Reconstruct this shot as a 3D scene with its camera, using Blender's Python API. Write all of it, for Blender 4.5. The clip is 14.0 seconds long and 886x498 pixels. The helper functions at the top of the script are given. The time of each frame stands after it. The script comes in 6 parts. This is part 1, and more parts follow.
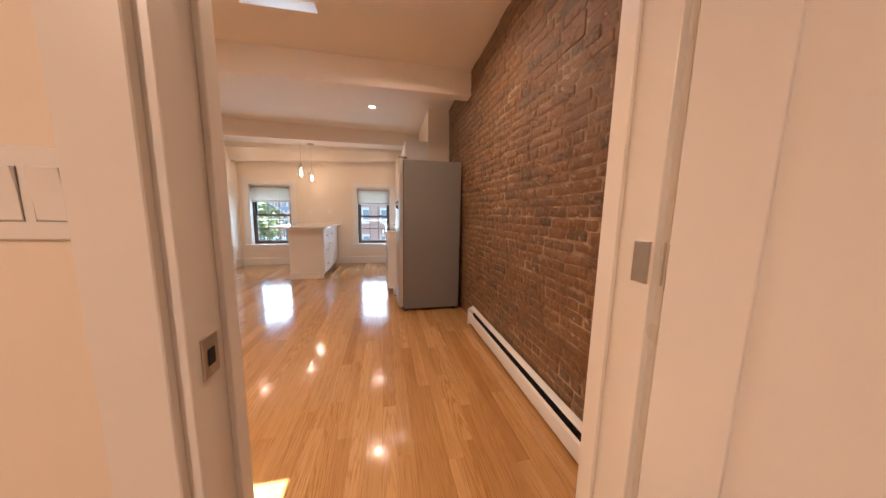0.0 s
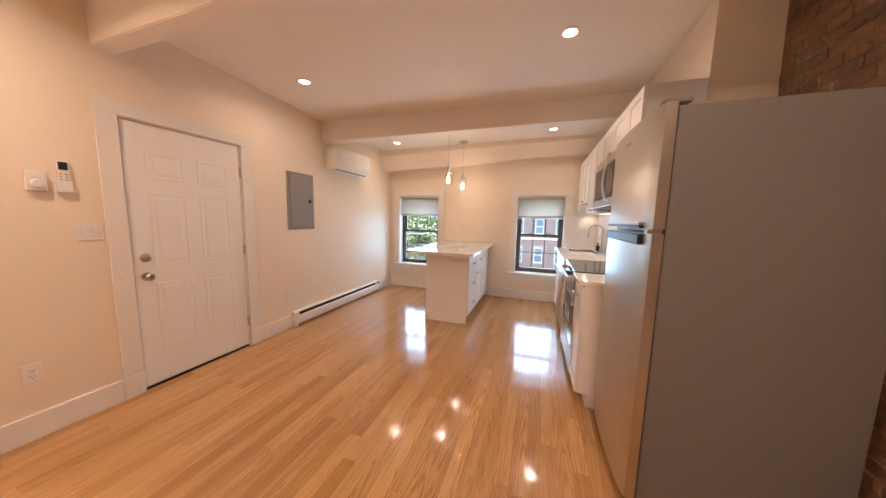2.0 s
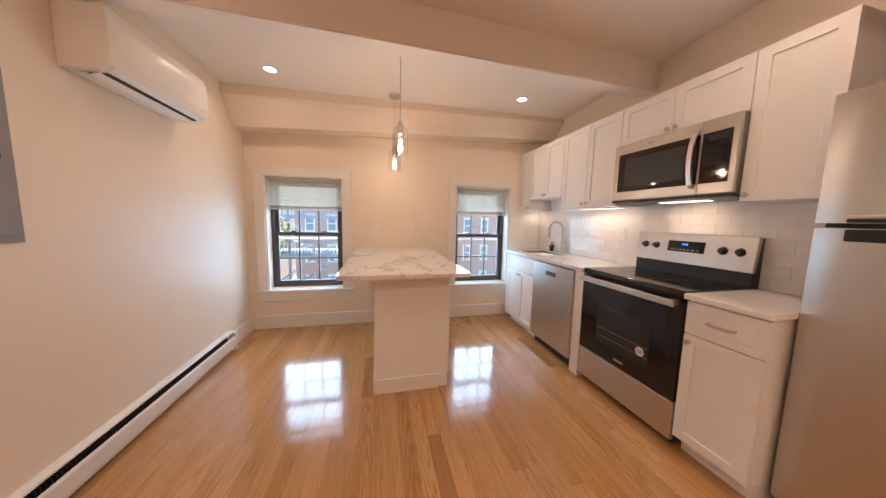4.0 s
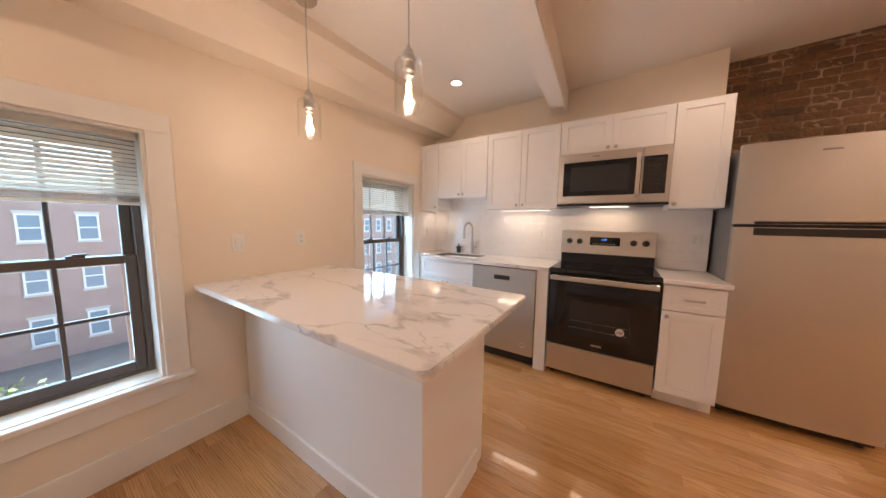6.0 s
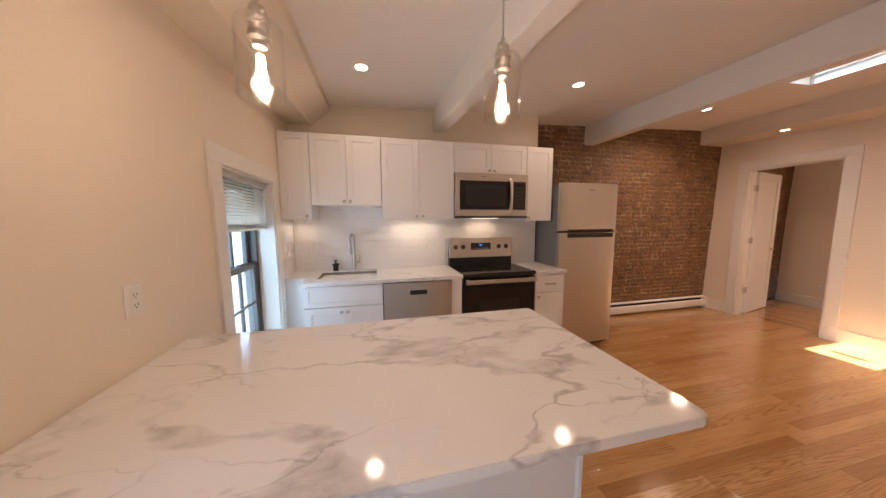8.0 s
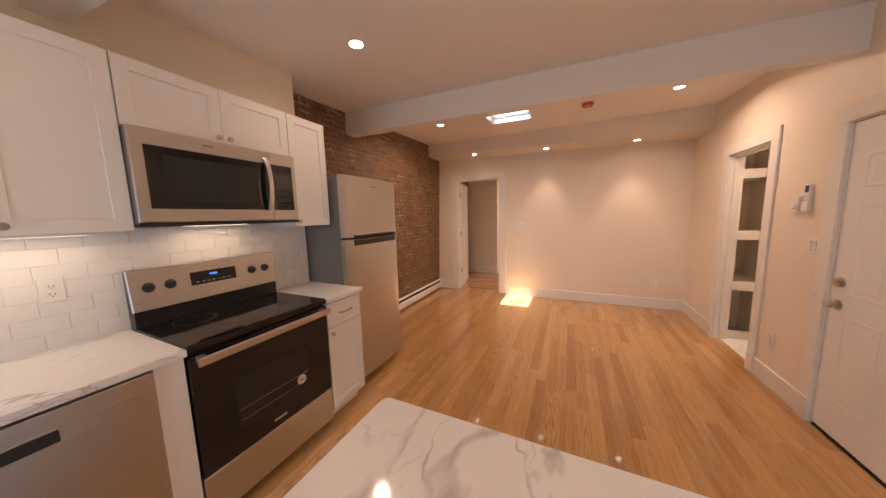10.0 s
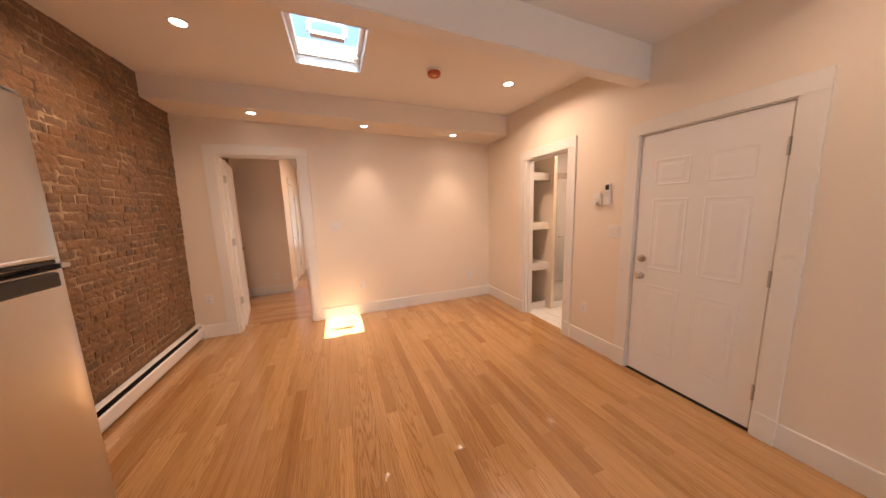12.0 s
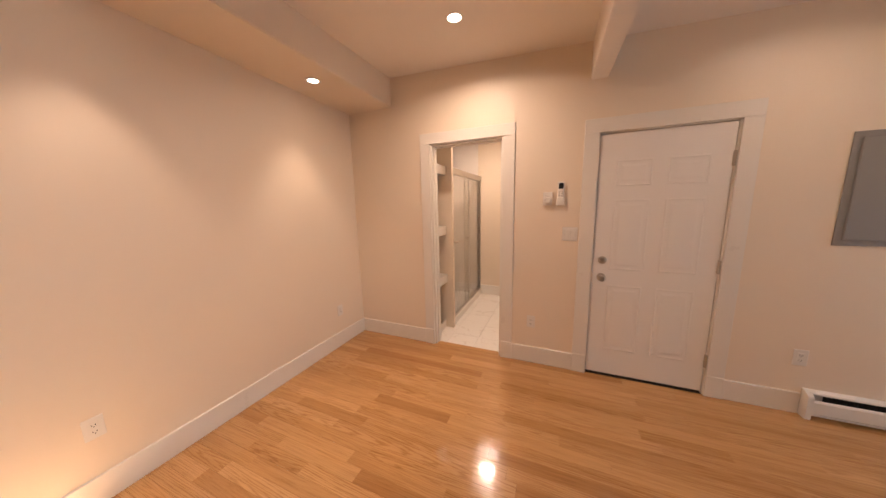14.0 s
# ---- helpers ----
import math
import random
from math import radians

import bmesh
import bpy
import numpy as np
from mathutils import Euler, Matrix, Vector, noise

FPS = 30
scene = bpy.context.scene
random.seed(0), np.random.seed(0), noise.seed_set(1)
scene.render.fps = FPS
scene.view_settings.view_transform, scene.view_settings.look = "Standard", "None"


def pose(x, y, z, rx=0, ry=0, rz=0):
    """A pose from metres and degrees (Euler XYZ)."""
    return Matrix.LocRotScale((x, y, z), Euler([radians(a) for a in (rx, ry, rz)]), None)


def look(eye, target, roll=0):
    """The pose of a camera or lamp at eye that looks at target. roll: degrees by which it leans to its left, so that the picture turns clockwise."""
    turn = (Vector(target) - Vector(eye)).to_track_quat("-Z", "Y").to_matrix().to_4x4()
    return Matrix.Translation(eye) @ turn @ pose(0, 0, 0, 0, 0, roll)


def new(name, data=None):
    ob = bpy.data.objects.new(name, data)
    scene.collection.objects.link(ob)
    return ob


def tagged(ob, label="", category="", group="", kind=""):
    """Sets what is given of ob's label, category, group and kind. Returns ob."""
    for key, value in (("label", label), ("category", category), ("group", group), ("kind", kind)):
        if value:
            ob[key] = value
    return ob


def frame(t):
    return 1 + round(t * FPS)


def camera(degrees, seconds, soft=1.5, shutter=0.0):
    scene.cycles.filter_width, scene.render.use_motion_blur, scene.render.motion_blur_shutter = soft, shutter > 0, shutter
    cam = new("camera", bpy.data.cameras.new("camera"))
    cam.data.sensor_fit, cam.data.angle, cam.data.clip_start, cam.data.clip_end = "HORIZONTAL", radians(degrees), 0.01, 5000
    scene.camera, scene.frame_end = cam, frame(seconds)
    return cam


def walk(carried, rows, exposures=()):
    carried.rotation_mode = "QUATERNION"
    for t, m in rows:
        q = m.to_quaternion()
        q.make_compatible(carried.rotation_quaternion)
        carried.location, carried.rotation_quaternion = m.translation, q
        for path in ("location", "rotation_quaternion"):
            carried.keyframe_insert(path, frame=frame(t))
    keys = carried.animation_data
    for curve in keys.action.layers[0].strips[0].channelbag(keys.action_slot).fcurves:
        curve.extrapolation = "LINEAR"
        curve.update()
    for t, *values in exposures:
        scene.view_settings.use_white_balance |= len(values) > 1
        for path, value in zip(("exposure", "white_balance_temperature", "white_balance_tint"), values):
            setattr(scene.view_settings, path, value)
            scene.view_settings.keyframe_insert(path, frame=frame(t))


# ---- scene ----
cam = camera(116.9, 14.0)
PATH = [
    (0, (0.626, 0.33, 1.248), (1.044, 2.267, 0.981), 1.0),
    (0.2, (0.702, 0.505, 1.244), (0.879, 2.479, 0.974), 1.1),
    (0.5, (0.762, 0.832, 1.269), (0.567, 2.804, 0.996), 1.2),
    (1, (0.768, 1.37, 1.318), (0.103, 3.237, 1.047), 1.3),
    (1.5, (0.612, 1.844, 1.355), (-0.145, 3.679, 1.106), 1.3),
    (2, (0.333, 2.241, 1.38), (-0.31, 4.121, 1.154), 1.3),
    (2.2, (0.217, 2.397, 1.404), (-0.364, 4.298, 1.177), 1.5),
    (4.3, (-1.171, 3.799, 1.327), (-0.505, 5.673, 1.115), 1.3),
    (4.5, (-1.261, 3.944, 1.332), (-0.461, 5.765, 1.122), 1.4),
    (5, (-1.482, 4.297, 1.354), (-0.345, 5.929, 1.147), 1.2),
    (5.5, (-1.674, 4.656, 1.352), (-0.236, 6.031, 1.15), 0.9),
    (6, (-1.811, 5.016, 1.345), (-0.135, 6.088, 1.143), 0.7),
    (6.5, (-1.888, 5.409, 1.333), (-0.032, 6.127, 1.136), 0.5),
    (7, (-1.899, 5.777, 1.367), (0.062, 6.122, 1.171), 0.3),
    (7.5, (-1.862, 6.085, 1.413), (0.128, 6.041, 1.217), -0.1),
    (8, (-1.771, 6.259, 1.476), (0.165, 5.802, 1.264), -0.2),
    (8.5, (-1.614, 6.295, 1.511), (0.175, 5.428, 1.287), -0.5),
    (8.7, (-1.532, 6.275, 1.513), (0.173, 5.252, 1.297), -0.7),
    (10.8, (-0.573, 5.758, 1.514), (-0.345, 3.79, 1.244), -1.5),
    (11, (-0.523, 5.656, 1.518), (-0.435, 3.676, 1.245), -1.6),
    (11.5, (-0.286, 5.338, 1.513), (-0.603, 3.384, 1.227), -1.7),
    (12, (-0.079, 4.942, 1.491), (-0.789, 3.095, 1.199), -1.7),
    (12.5, (0.079, 4.5, 1.477), (-1.004, 2.844, 1.185), -1.6),
    (13, (0.175, 4.02, 1.5), (-1.232, 2.631, 1.204), -1.5),
    (13.5, (0.177, 3.547, 1.505), (-1.473, 2.459, 1.195), -1.4),
    (14, (0.088, 3.082, 1.515), (-1.73, 2.314, 1.19), -1.3),
]
EXPOSURES = [(t, stops + 0.05, 6500, 14.5) for t, stops in ((0.0, 3.01), (0.5, 2.94), (1.0, 2.91), (2.0, 3.11), (4.5, 2.97), (5.5, 2.97), (7.0, 2.84), (8.5, 2.68), (11.0, 2.89), (11.5, 2.97), (12.5, 2.95), (13.5, 2.79), (14.0, 2.75))]
walk(cam, [(t, look(eye, target, roll)) for t, eye, target, roll in PATH], EXPOSURES)

# ---- world, sun, exposure ----
SUN_TAN = 2.375
world = bpy.data.worlds.new("sky")
scene.world = world
world.use_nodes = True
wn = world.node_tree
sky = wn.nodes.new("ShaderNodeTexSky")
sky.sky_type = "NISHITA"
sky.sun_disc = False
sky.sun_elevation = math.atan(SUN_TAN)
sky.sun_rotation = radians(0)
sky.dust_density = 5.0
sky.ozone_density = 0.4
wn.links.new(sky.outputs[0], wn.nodes["Background"].inputs[0])
wn.nodes["Background"].inputs[1].default_value = 0.1
sun = new("sun", bpy.data.lights.new("sun", "SUN"))
sun.data.energy = 5.0
sun.data.angle = radians(0.5)
sun.data.color = (1.0, 0.95, 0.88)
sun.matrix_world = look((0, 0, 20), (0.055 * 10, -10, 20 - 10 * SUN_TAN))
WARM = (1.0, 0.725, 0.53)
SPOT_W, PEND_W, UNDER_W = 3.7, 0.46, 0.105
CANS = {2: 2.2, 4: 0.52, 6: 0.36}      # watts by bay
SKY_W = 2.1


for x0, x1 in ((-2.25, -1.44), (0.0, 0.75)):
    sky_lamp = new("sky_light", bpy.data.lights.new("sky_light", "AREA"))
    sky_lamp.data.shape, sky_lamp.data.size, sky_lamp.data.size_y = "RECTANGLE", x1 - x0 - 0.06, 0.95
    sky_lamp.data.energy, sky_lamp.data.color = SKY_W, (0.60, 0.80, 1.0)
    sky_lamp.matrix_world = look(((x0 + x1) / 2, 7.345, 1.0), ((x0 + x1) / 2, 0.0, 0.6))


# ---- materials ----
def mat(name, color, rough=0.5, metal=0.0, **extra):
    m = bpy.data.materials.new(name)
    m.use_nodes = True
    b = m.node_tree.nodes["Principled BSDF"]
    b.inputs["Base Color"].default_value = (*color, 1)
    b.inputs["Roughness"].default_value = rough
    b.inputs["Metallic"].default_value = metal
    for k, v in extra.items():
        b.inputs[k.replace("_", " ")].default_value = v
    return m


class Net:
    """Short writing of node trees."""

    def __init__(self, m):
        self.t = m.node_tree
        self.b = self.t.nodes["Principled BSDF"]

    def node(self, kind, **props):
        n = self.t.nodes.new(kind)
        for k, v in props.items():
            if k in n.inputs:
                n.inputs[k].default_value = v
        return n

    def link(self, a, b):
        self.t.links.new(a, b)

    def coords(self, kind="Object", scale=(1, 1, 1), shift=None):
        c = self.node("ShaderNodeTexCoord")
        mp = self.node("ShaderNodeMapping")
        mp.inputs["Scale"].default_value = scale
        self.link(c.outputs[kind], mp.inputs["Vector"])
        if shift is not None:
            self.link(shift, mp.inputs["Location"])
        return mp.outputs[0]

    def noise(self, vec, scale, detail=4, rough=0.55, dist=0.0):
        n = self.node("ShaderNodeTexNoise", Scale=scale, Detail=detail, Roughness=rough, Distortion=dist)
        self.link(vec, n.inputs["Vector"])
        return n.outputs[0]

    def ramp(self, fac, stops):
        r = self.node("ShaderNodeValToRGB")
        e = r.color_ramp.elements
        while len(e) < len(stops):
            e.new(0.5)
        for el, (p, c) in zip(e, stops):
            el.position = p
            el.color = (*c, 1) if len(c) == 3 else c
        self.link(fac, r.inputs[0])
        return r.outputs[0]

    def math(self, op, a, b=0.5, clamp=False):
        n = self.t.nodes.new("ShaderNodeMath")
        n.operation = op
        n.use_clamp = clamp
        for i, v in enumerate((a, b)):
            if isinstance(v, (int, float)):
                n.inputs[i].default_value = v
            else:
                self.link(v, n.inputs[i])
        return n.outputs[0]

    def mix(self, fac, a, b, mode="MIX"):
        n = self.t.nodes.new("ShaderNodeMix")
        n.data_type = "RGBA"
        n.blend_type = mode
        for i, v in ((0, fac), (6, a), (7, b)):
            if isinstance(v, (int, float)):
                n.inputs[i].default_value = v
            elif isinstance(v, tuple):
                n.inputs[i].default_value = (*v, 1)
            else:
                self.link(v, n.inputs[i])
        return n.outputs[2]

    def bump(self, height, strength=0.2, dist=0.01):
        n = self.node("ShaderNodeBump", Strength=strength, Distance=dist)
        self.link(height, n.inputs["Height"])
        self.link(n.outputs[0], self.b.inputs["Normal"])

    def color(self, out):
        self.link(out, self.b.inputs["Base Color"])

    def rough(self, out):
        self.link(out, self.b.inputs["Roughness"])


def paint(name, color, rough, grain=180.0, bump=0.06, vary=0.04):
    m = mat(name, color, rough)
    n = Net(m)
    v = n.coords()
    big = n.noise(v, 1.3, 3)
    c2 = tuple(c * (1 - vary) for c in color)
    n.color(n.mix(big, color, c2))
    fine = n.noise(v, grain, 3)
    r = n.math("ADD", n.math("MULTIPLY", n.noise(v, 6, 3), 0.14), rough - 0.07)
    n.rough(r)
    n.bump(fine, bump, 0.002)
    return m


M_WALL = paint("wall_paint", (0.845, 0.738, 0.608), 0.46, 140, 0.05)
M_CEIL = paint("ceiling_paint", (0.87, 0.81, 0.74), 0.6, 140, 0.05)
M_TRIM = paint("trim_paint", (0.82, 0.78, 0.72), 0.3, 60, 0.03, 0.03)
M_CAB = paint("cabinet_lacquer", (0.84, 0.82, 0.795), 0.32, 60, 0.015, 0.02)
M_PLASTIC = paint("white_plastic", (0.82, 0.79, 0.74), 0.35, 90, 0.01, 0.02)
M_HEAT = paint("white_enamel", (0.82, 0.80, 0.76), 0.35, 90, 0.01, 0.02)
M_PANEL = paint("grey_enamel", (0.27, 0.26, 0.25), 0.38, 160, 0.04, 0.05)
M_FRSIDE = paint("grey_textured_steel", (0.2, 0.19, 0.18), 0.42, 420, 0.12, 0.06)
# near black for subfloors and strips, and as painted shade in holes and gaps
M_DARK = mat("black_and_gap_shade", (0.012, 0.011, 0.01), 0.7)
M_BLACKP = mat("black_plastic", (0.015, 0.015, 0.016), 0.35)
M_GLASSB = mat("black_glass", (0.008, 0.008, 0.009), 0.05)
M_CHROME = mat("chrome", (0.75, 0.73, 0.7), 0.12, 1.0)
M_NICKEL = mat("brushed_nickel", (0.55, 0.52, 0.48), 0.28, 1.0)
M_PORC = mat("porcelain", (0.85, 0.83, 0.79), 0.08)
M_RED = mat("red_plastic", (0.55, 0.10, 0.04), 0.4)
M_YEL = mat("yellow_label", (0.8, 0.5, 0.05), 0.5)
M_BRONZE = paint("bronze_frame", (0.105, 0.092, 0.083), 0.38, 200, 0.03, 0.2)
M_BLIND = paint("blind_slat", (0.82, 0.78, 0.72), 0.45, 60, 0.01, 0.04)
_t = M_BLIND.node_tree
_tl = _t.nodes.new("ShaderNodeBsdfTranslucent")
_tl.inputs[0].default_value = (0.8, 0.74, 0.64, 1)
_mx = _t.nodes.new("ShaderNodeMixShader")
_mx.inputs[0].default_value = 0.4
_t.links.new(_t.nodes["Principled BSDF"].outputs[0], _mx.inputs[1])
_t.links.new(_tl.outputs[0], _mx.inputs[2])
_t.links.new(_mx.outputs[0], _t.nodes["Material Output"].inputs[0])
M_STICK = mat("round_sticker", (0.75, 0.68, 0.6), 0.5)
M_BARS = mat("print_bars", (0.12, 0.1, 0.1), 0.5)


def steel(name, along):
    """Stainless steel: smeared a little along the brushing."""
    m = mat(name, (0.58, 0.55, 0.515), 0.27, 1.0)
    n = Net(m)
    sc = [7.0, 7.0, 7.0]
    sc["xyz".index(along)] = 0.6
    g = n.noise(n.coords(scale=tuple(sc)), 1.0, 2)
    n.rough(n.math("ADD", n.math("MULTIPLY", g, 0.04), 0.31))
    return m


M_STEELV = steel("brushed_steel_upright", "z")
M_STEEL = steel("brushed_steel", "y")
M_HANDLE = mat("polished_handle_steel", (0.72, 0.69, 0.65), 0.32, 1.0)
M_KEYPRINT = mat("faint_key_print", (0.05, 0.05, 0.05), 0.4)
M_SINK = mat("satin_sink_steel", (0.30, 0.28, 0.26), 0.34, 1.0)


def wood(name, axis, light, mid, dark):
    """Lacquered oak strips; each board takes its own shade and grain."""
    m = mat(name, mid, 0.14, 0.0, Coat_Weight=0.6, Coat_Roughness=0.05)
    n = Net(m)
    info = n.node("ShaderNodeObjectInfo")
    isl = n.node("ShaderNodeNewGeometry")
    rnd = n.math("FRACT", n.math("ADD", n.math("MULTIPLY", info.outputs["Random"], 7.31), n.math("MULTIPLY", isl.outputs["Random Per Island"], 3.77)))
    comb = n.node("ShaderNodeCombineXYZ")
    for i, k in enumerate((41.0, 67.0, 23.0)):
        n.link(n.math("MULTIPLY", rnd, k), comb.inputs[i])
    sc = (1.0, 0.055, 1.0) if axis == "y" else (0.055, 1.0, 1.0)
    off = n.node("ShaderNodeCombineXYZ")
    n.link(n.math("ADD", n.math("MULTIPLY", n.math("FRACT", n.math("MULTIPLY", rnd, 13.7)), 0.22), -0.15), off.inputs[0 if axis == "y" else 1])
    n.link(n.math("ADD", n.math("MULTIPLY", n.math("FRACT", n.math("MULTIPLY", rnd, 29.3)), 0.12), -0.08), off.inputs[1 if axis == "y" else 0])
    v = n.coords("Object", sc, off.outputs[0])
    wave = n.node("ShaderNodeTexWave", **{"Scale": 30.0, "Distortion": 7.0, "Detail": 3.0, "Detail Scale": 1.6, "Detail Roughness": 0.6})
    wave.wave_type, wave.rings_direction = "RINGS", "Z"
    n.link(v, wave.inputs["Vector"])
    rings = wave.outputs["Fac"]
    sc2 = (170.0, 4.0, 170.0) if axis == "y" else (4.0, 170.0, 170.0)
    v2 = n.coords("Object", sc2, comb.outputs[0])
    g2 = n.noise(v2, 1.0, 4, 0.65)
    sc3 = (22.0, 1.1, 22.0) if axis == "y" else (1.1, 22.0, 22.0)
    g3 = n.noise(n.coords("Object", sc3, comb.outputs[0]), 1.0, 3, 0.55)
    half = tuple((a + b) / 2 for a, b in zip(dark, mid))
    base = n.ramp(rnd, [(0.0, dark), (0.05, half), (0.12, mid), (0.38, tuple((a + b) / 2 for a, b in zip(light, mid))), (0.5, light), (0.62, half), (0.68, light), (0.8, mid), (0.9, tuple(c * 1.1 for c in light)), (1.0, mid)])
    line = n.ramp(rings, [(0.0, (0.70, 0.62, 0.54)), (0.2, (0.9, 0.86, 0.82)), (0.5, (1, 1, 1))])
    show = n.ramp(n.math("FRACT", n.math("MULTIPLY", rnd, 5.3)), [(0.15, (0.2, 0.2, 0.2)), (0.7, (0.85, 0.85, 0.85))])
    c = n.mix(show, base, line, "MULTIPLY")
    c = n.mix(0.85, c, n.ramp(g3, [(0.3, (0.84, 0.78, 0.72)), (0.5, (1, 1, 1)), (0.72, (1.08, 1.07, 1.05))]), "MULTIPLY")
    pores = n.ramp(g2, [(0.36, (0.7, 0.64, 0.58)), (0.5, (1, 1, 1))])
    n.color(n.mix(0.6, c, pores, "MULTIPLY"))
    wv = n.coords("Object", (60.0, 13.0, 60.0) if axis == "y" else (13.0, 60.0, 60.0), comb.outputs[0])
    h = n.math("ADD", n.math("MULTIPLY", g2, 0.12), n.noise(wv, 1.0, 3, 0.6))
    n.bump(h, 0.26, 0.003)
    n.rough(n.math("ADD", n.math("MULTIPLY", g2, 0.1), 0.1))
    return m


M_OAK = wood("lacquered_oak", "y", (0.585, 0.333, 0.136), (0.495, 0.262, 0.096), (0.405, 0.198, 0.07))
M_OAKX = wood("lacquered_oak_cross", "x", (0.52, 0.29, 0.13), (0.45, 0.24, 0.10), (0.36, 0.18, 0.07))


def marble(name, base, vein, scale, rough, strength=0.8):
    """White quartz: long drifting veins that swell and thin out, and fine branching cracks."""
    m = mat(name, base, rough)
    n = Net(m)
    c = n.node("ShaderNodeTexCoord")
    mp = n.node("ShaderNodeMapping")
    mp.inputs["Rotation"].default_value = (0, 0, radians(62))
    mp.inputs["Scale"].default_value = (1.0, 0.5, 1.0)
    n.link(c.outputs["Object"], mp.inputs["Vector"])
    v = mp.outputs[0]

    def warped(k, amount):
        cb = n.node("ShaderNodeCombineXYZ")
        n.link(n.noise(v, k, 4, 0.52), cb.inputs[0])
        n.link(n.noise(v, k * 1.37, 4, 0.52), cb.inputs[1])
        w = n.node("ShaderNodeVectorMath")
        w.operation = "MULTIPLY_ADD"
        n.link(cb.outputs[0], w.inputs[0])
        w.inputs[1].default_value = (amount, amount, 0)
        n.link(v, w.inputs[2])
        return w.outputs[0]

    def cracks(vec, k):
        t = n.node("ShaderNodeTexVoronoi", Scale=k)
        t.feature = "DISTANCE_TO_EDGE"
        n.link(vec, t.inputs["Vector"])
        return t.outputs["Distance"]

    main = cracks(warped(scale * 1.6, 0.55), scale)
    width = n.ramp(n.noise(v, scale * 2.2, 3, 0.5), [(0.38, (0.006, 0.006, 0.006)), (0.54, (0.028, 0.028, 0.028)), (0.72, (0.085, 0.085, 0.085))])
    band = n.math("SUBTRACT", 1.0, n.math("DIVIDE", main, width), True)
    streak = n.ramp(n.noise(v, scale * 9, 5, 0.7), [(0.38, (0.3, 0.3, 0.3)), (0.6, (1, 1, 1))])
    some = n.ramp(n.noise(v, scale * 0.9, 2), [(0.36, (0.0, 0.0, 0.0)), (0.46, (1, 1, 1))])
    thick = n.math("MULTIPLY", n.math("MULTIPLY", n.math("POWER", band, 0.6), streak), some)
    fine = n.ramp(cracks(warped(scale * 3.0, 0.3), scale * 2.3), [(0.0, (0.75, 0.75, 0.75)), (0.012, (0.2, 0.2, 0.2)), (0.026, (0, 0, 0))])
    few = n.ramp(n.noise(v, scale * 1.7, 3), [(0.48, (0, 0, 0)), (0.6, (1, 1, 1))])
    amt = n.math("MULTIPLY", n.math("ADD", thick, n.math("MULTIPLY", fine, few), True), strength)
    cloud = n.mix(n.noise(v, 2.5, 4), base, tuple(k * 0.95 for k in base))
    n.color(n.mix(amt, cloud, vein))
    return m


M_MARBLE = marble("veined_quartz", (0.82, 0.79, 0.765), (0.36, 0.33, 0.32), 1.9, 0.08, 0.72)
M_MARBLEP = marble("plain_quartz", (0.82, 0.79, 0.765), (0.5, 0.46, 0.44), 1.2, 0.08, 0.2)
M_MTILE = marble("marble_tile", (0.82, 0.79, 0.75), (0.50, 0.42, 0.36), 2.6, 0.12, 0.6)
M_TILE = mat("white_glazed_tile", (0.84, 0.80, 0.77), 0.12)
_n = Net(M_TILE)
_n.bump(_n.noise(_n.coords(), 14, 2), 0.08, 0.004)
M_GROUT = paint("grout", (0.80, 0.765, 0.725), 0.8, 200, 0.1)


def brick_mat():
    m = mat("old_red_brick", (0.2, 0.08, 0.045), 0.62)
    n = Net(m)
    info = n.node("ShaderNodeObjectInfo")
    isl = n.node("ShaderNodeNewGeometry")
    rnd = n.math("FRACT", n.math("ADD", n.math("MULTIPLY", info.outputs["Random"], 5.3), n.math("MULTIPLY", isl.outputs["Random Per Island"], 3.1)))
    c = n.ramp(rnd, [(0.0, (0.107, 0.061, 0.034)), (0.07, (0.163, 0.084, 0.040)), (0.35, (0.211, 0.104, 0.044)), (0.75, (0.245, 0.117, 0.046)), (0.94, (0.189, 0.097, 0.044)), (1.0, (0.112, 0.067, 0.039))])
    w = n.node("ShaderNodeNewGeometry").outputs["Position"]
    stain = n.noise(w, 5, 5, 0.65)
    c = n.mix(n.ramp(stain, [(0.46, (0, 0, 0)), (0.64, (0.5, 0.5, 0.5))]), c, (0.235, 0.135, 0.066))
    fleck = n.noise(w, 22, 5, 0.75)
    c = n.mix(n.ramp(fleck, [(0.57, (0, 0, 0)), (0.68, (0.45, 0.45, 0.45))]), c, (0.40, 0.27, 0.16))
    dirt = n.ramp(n.noise(w, 38, 6, 0.8), [(0.34, (0.55, 0.52, 0.5)), (0.5, (0.95, 0.95, 0.95)), (0.66, (1.25, 1.25, 1.25))])
    c = n.mix(0.65, c, dirt, "MULTIPLY")
    patch = n.ramp(n.noise(w, 2.6, 4, 0.6), [(0.35, (0.82, 0.83, 0.84)), (0.62, (1.05, 1.05, 1.05))])
    c = n.mix(1.0, c, patch, "MULTIPLY")
    n.color(c)
    n.rough(n.math("ADD", n.math("MULTIPLY", stain, 0.4), 0.2))
    h = n.math("ADD", n.noise(w, 30, 5, 0.7), n.math("MULTIPLY", n.noise(w, 120, 3), 0.4))
    n.bump(h, 1.0, 0.007)
    return m


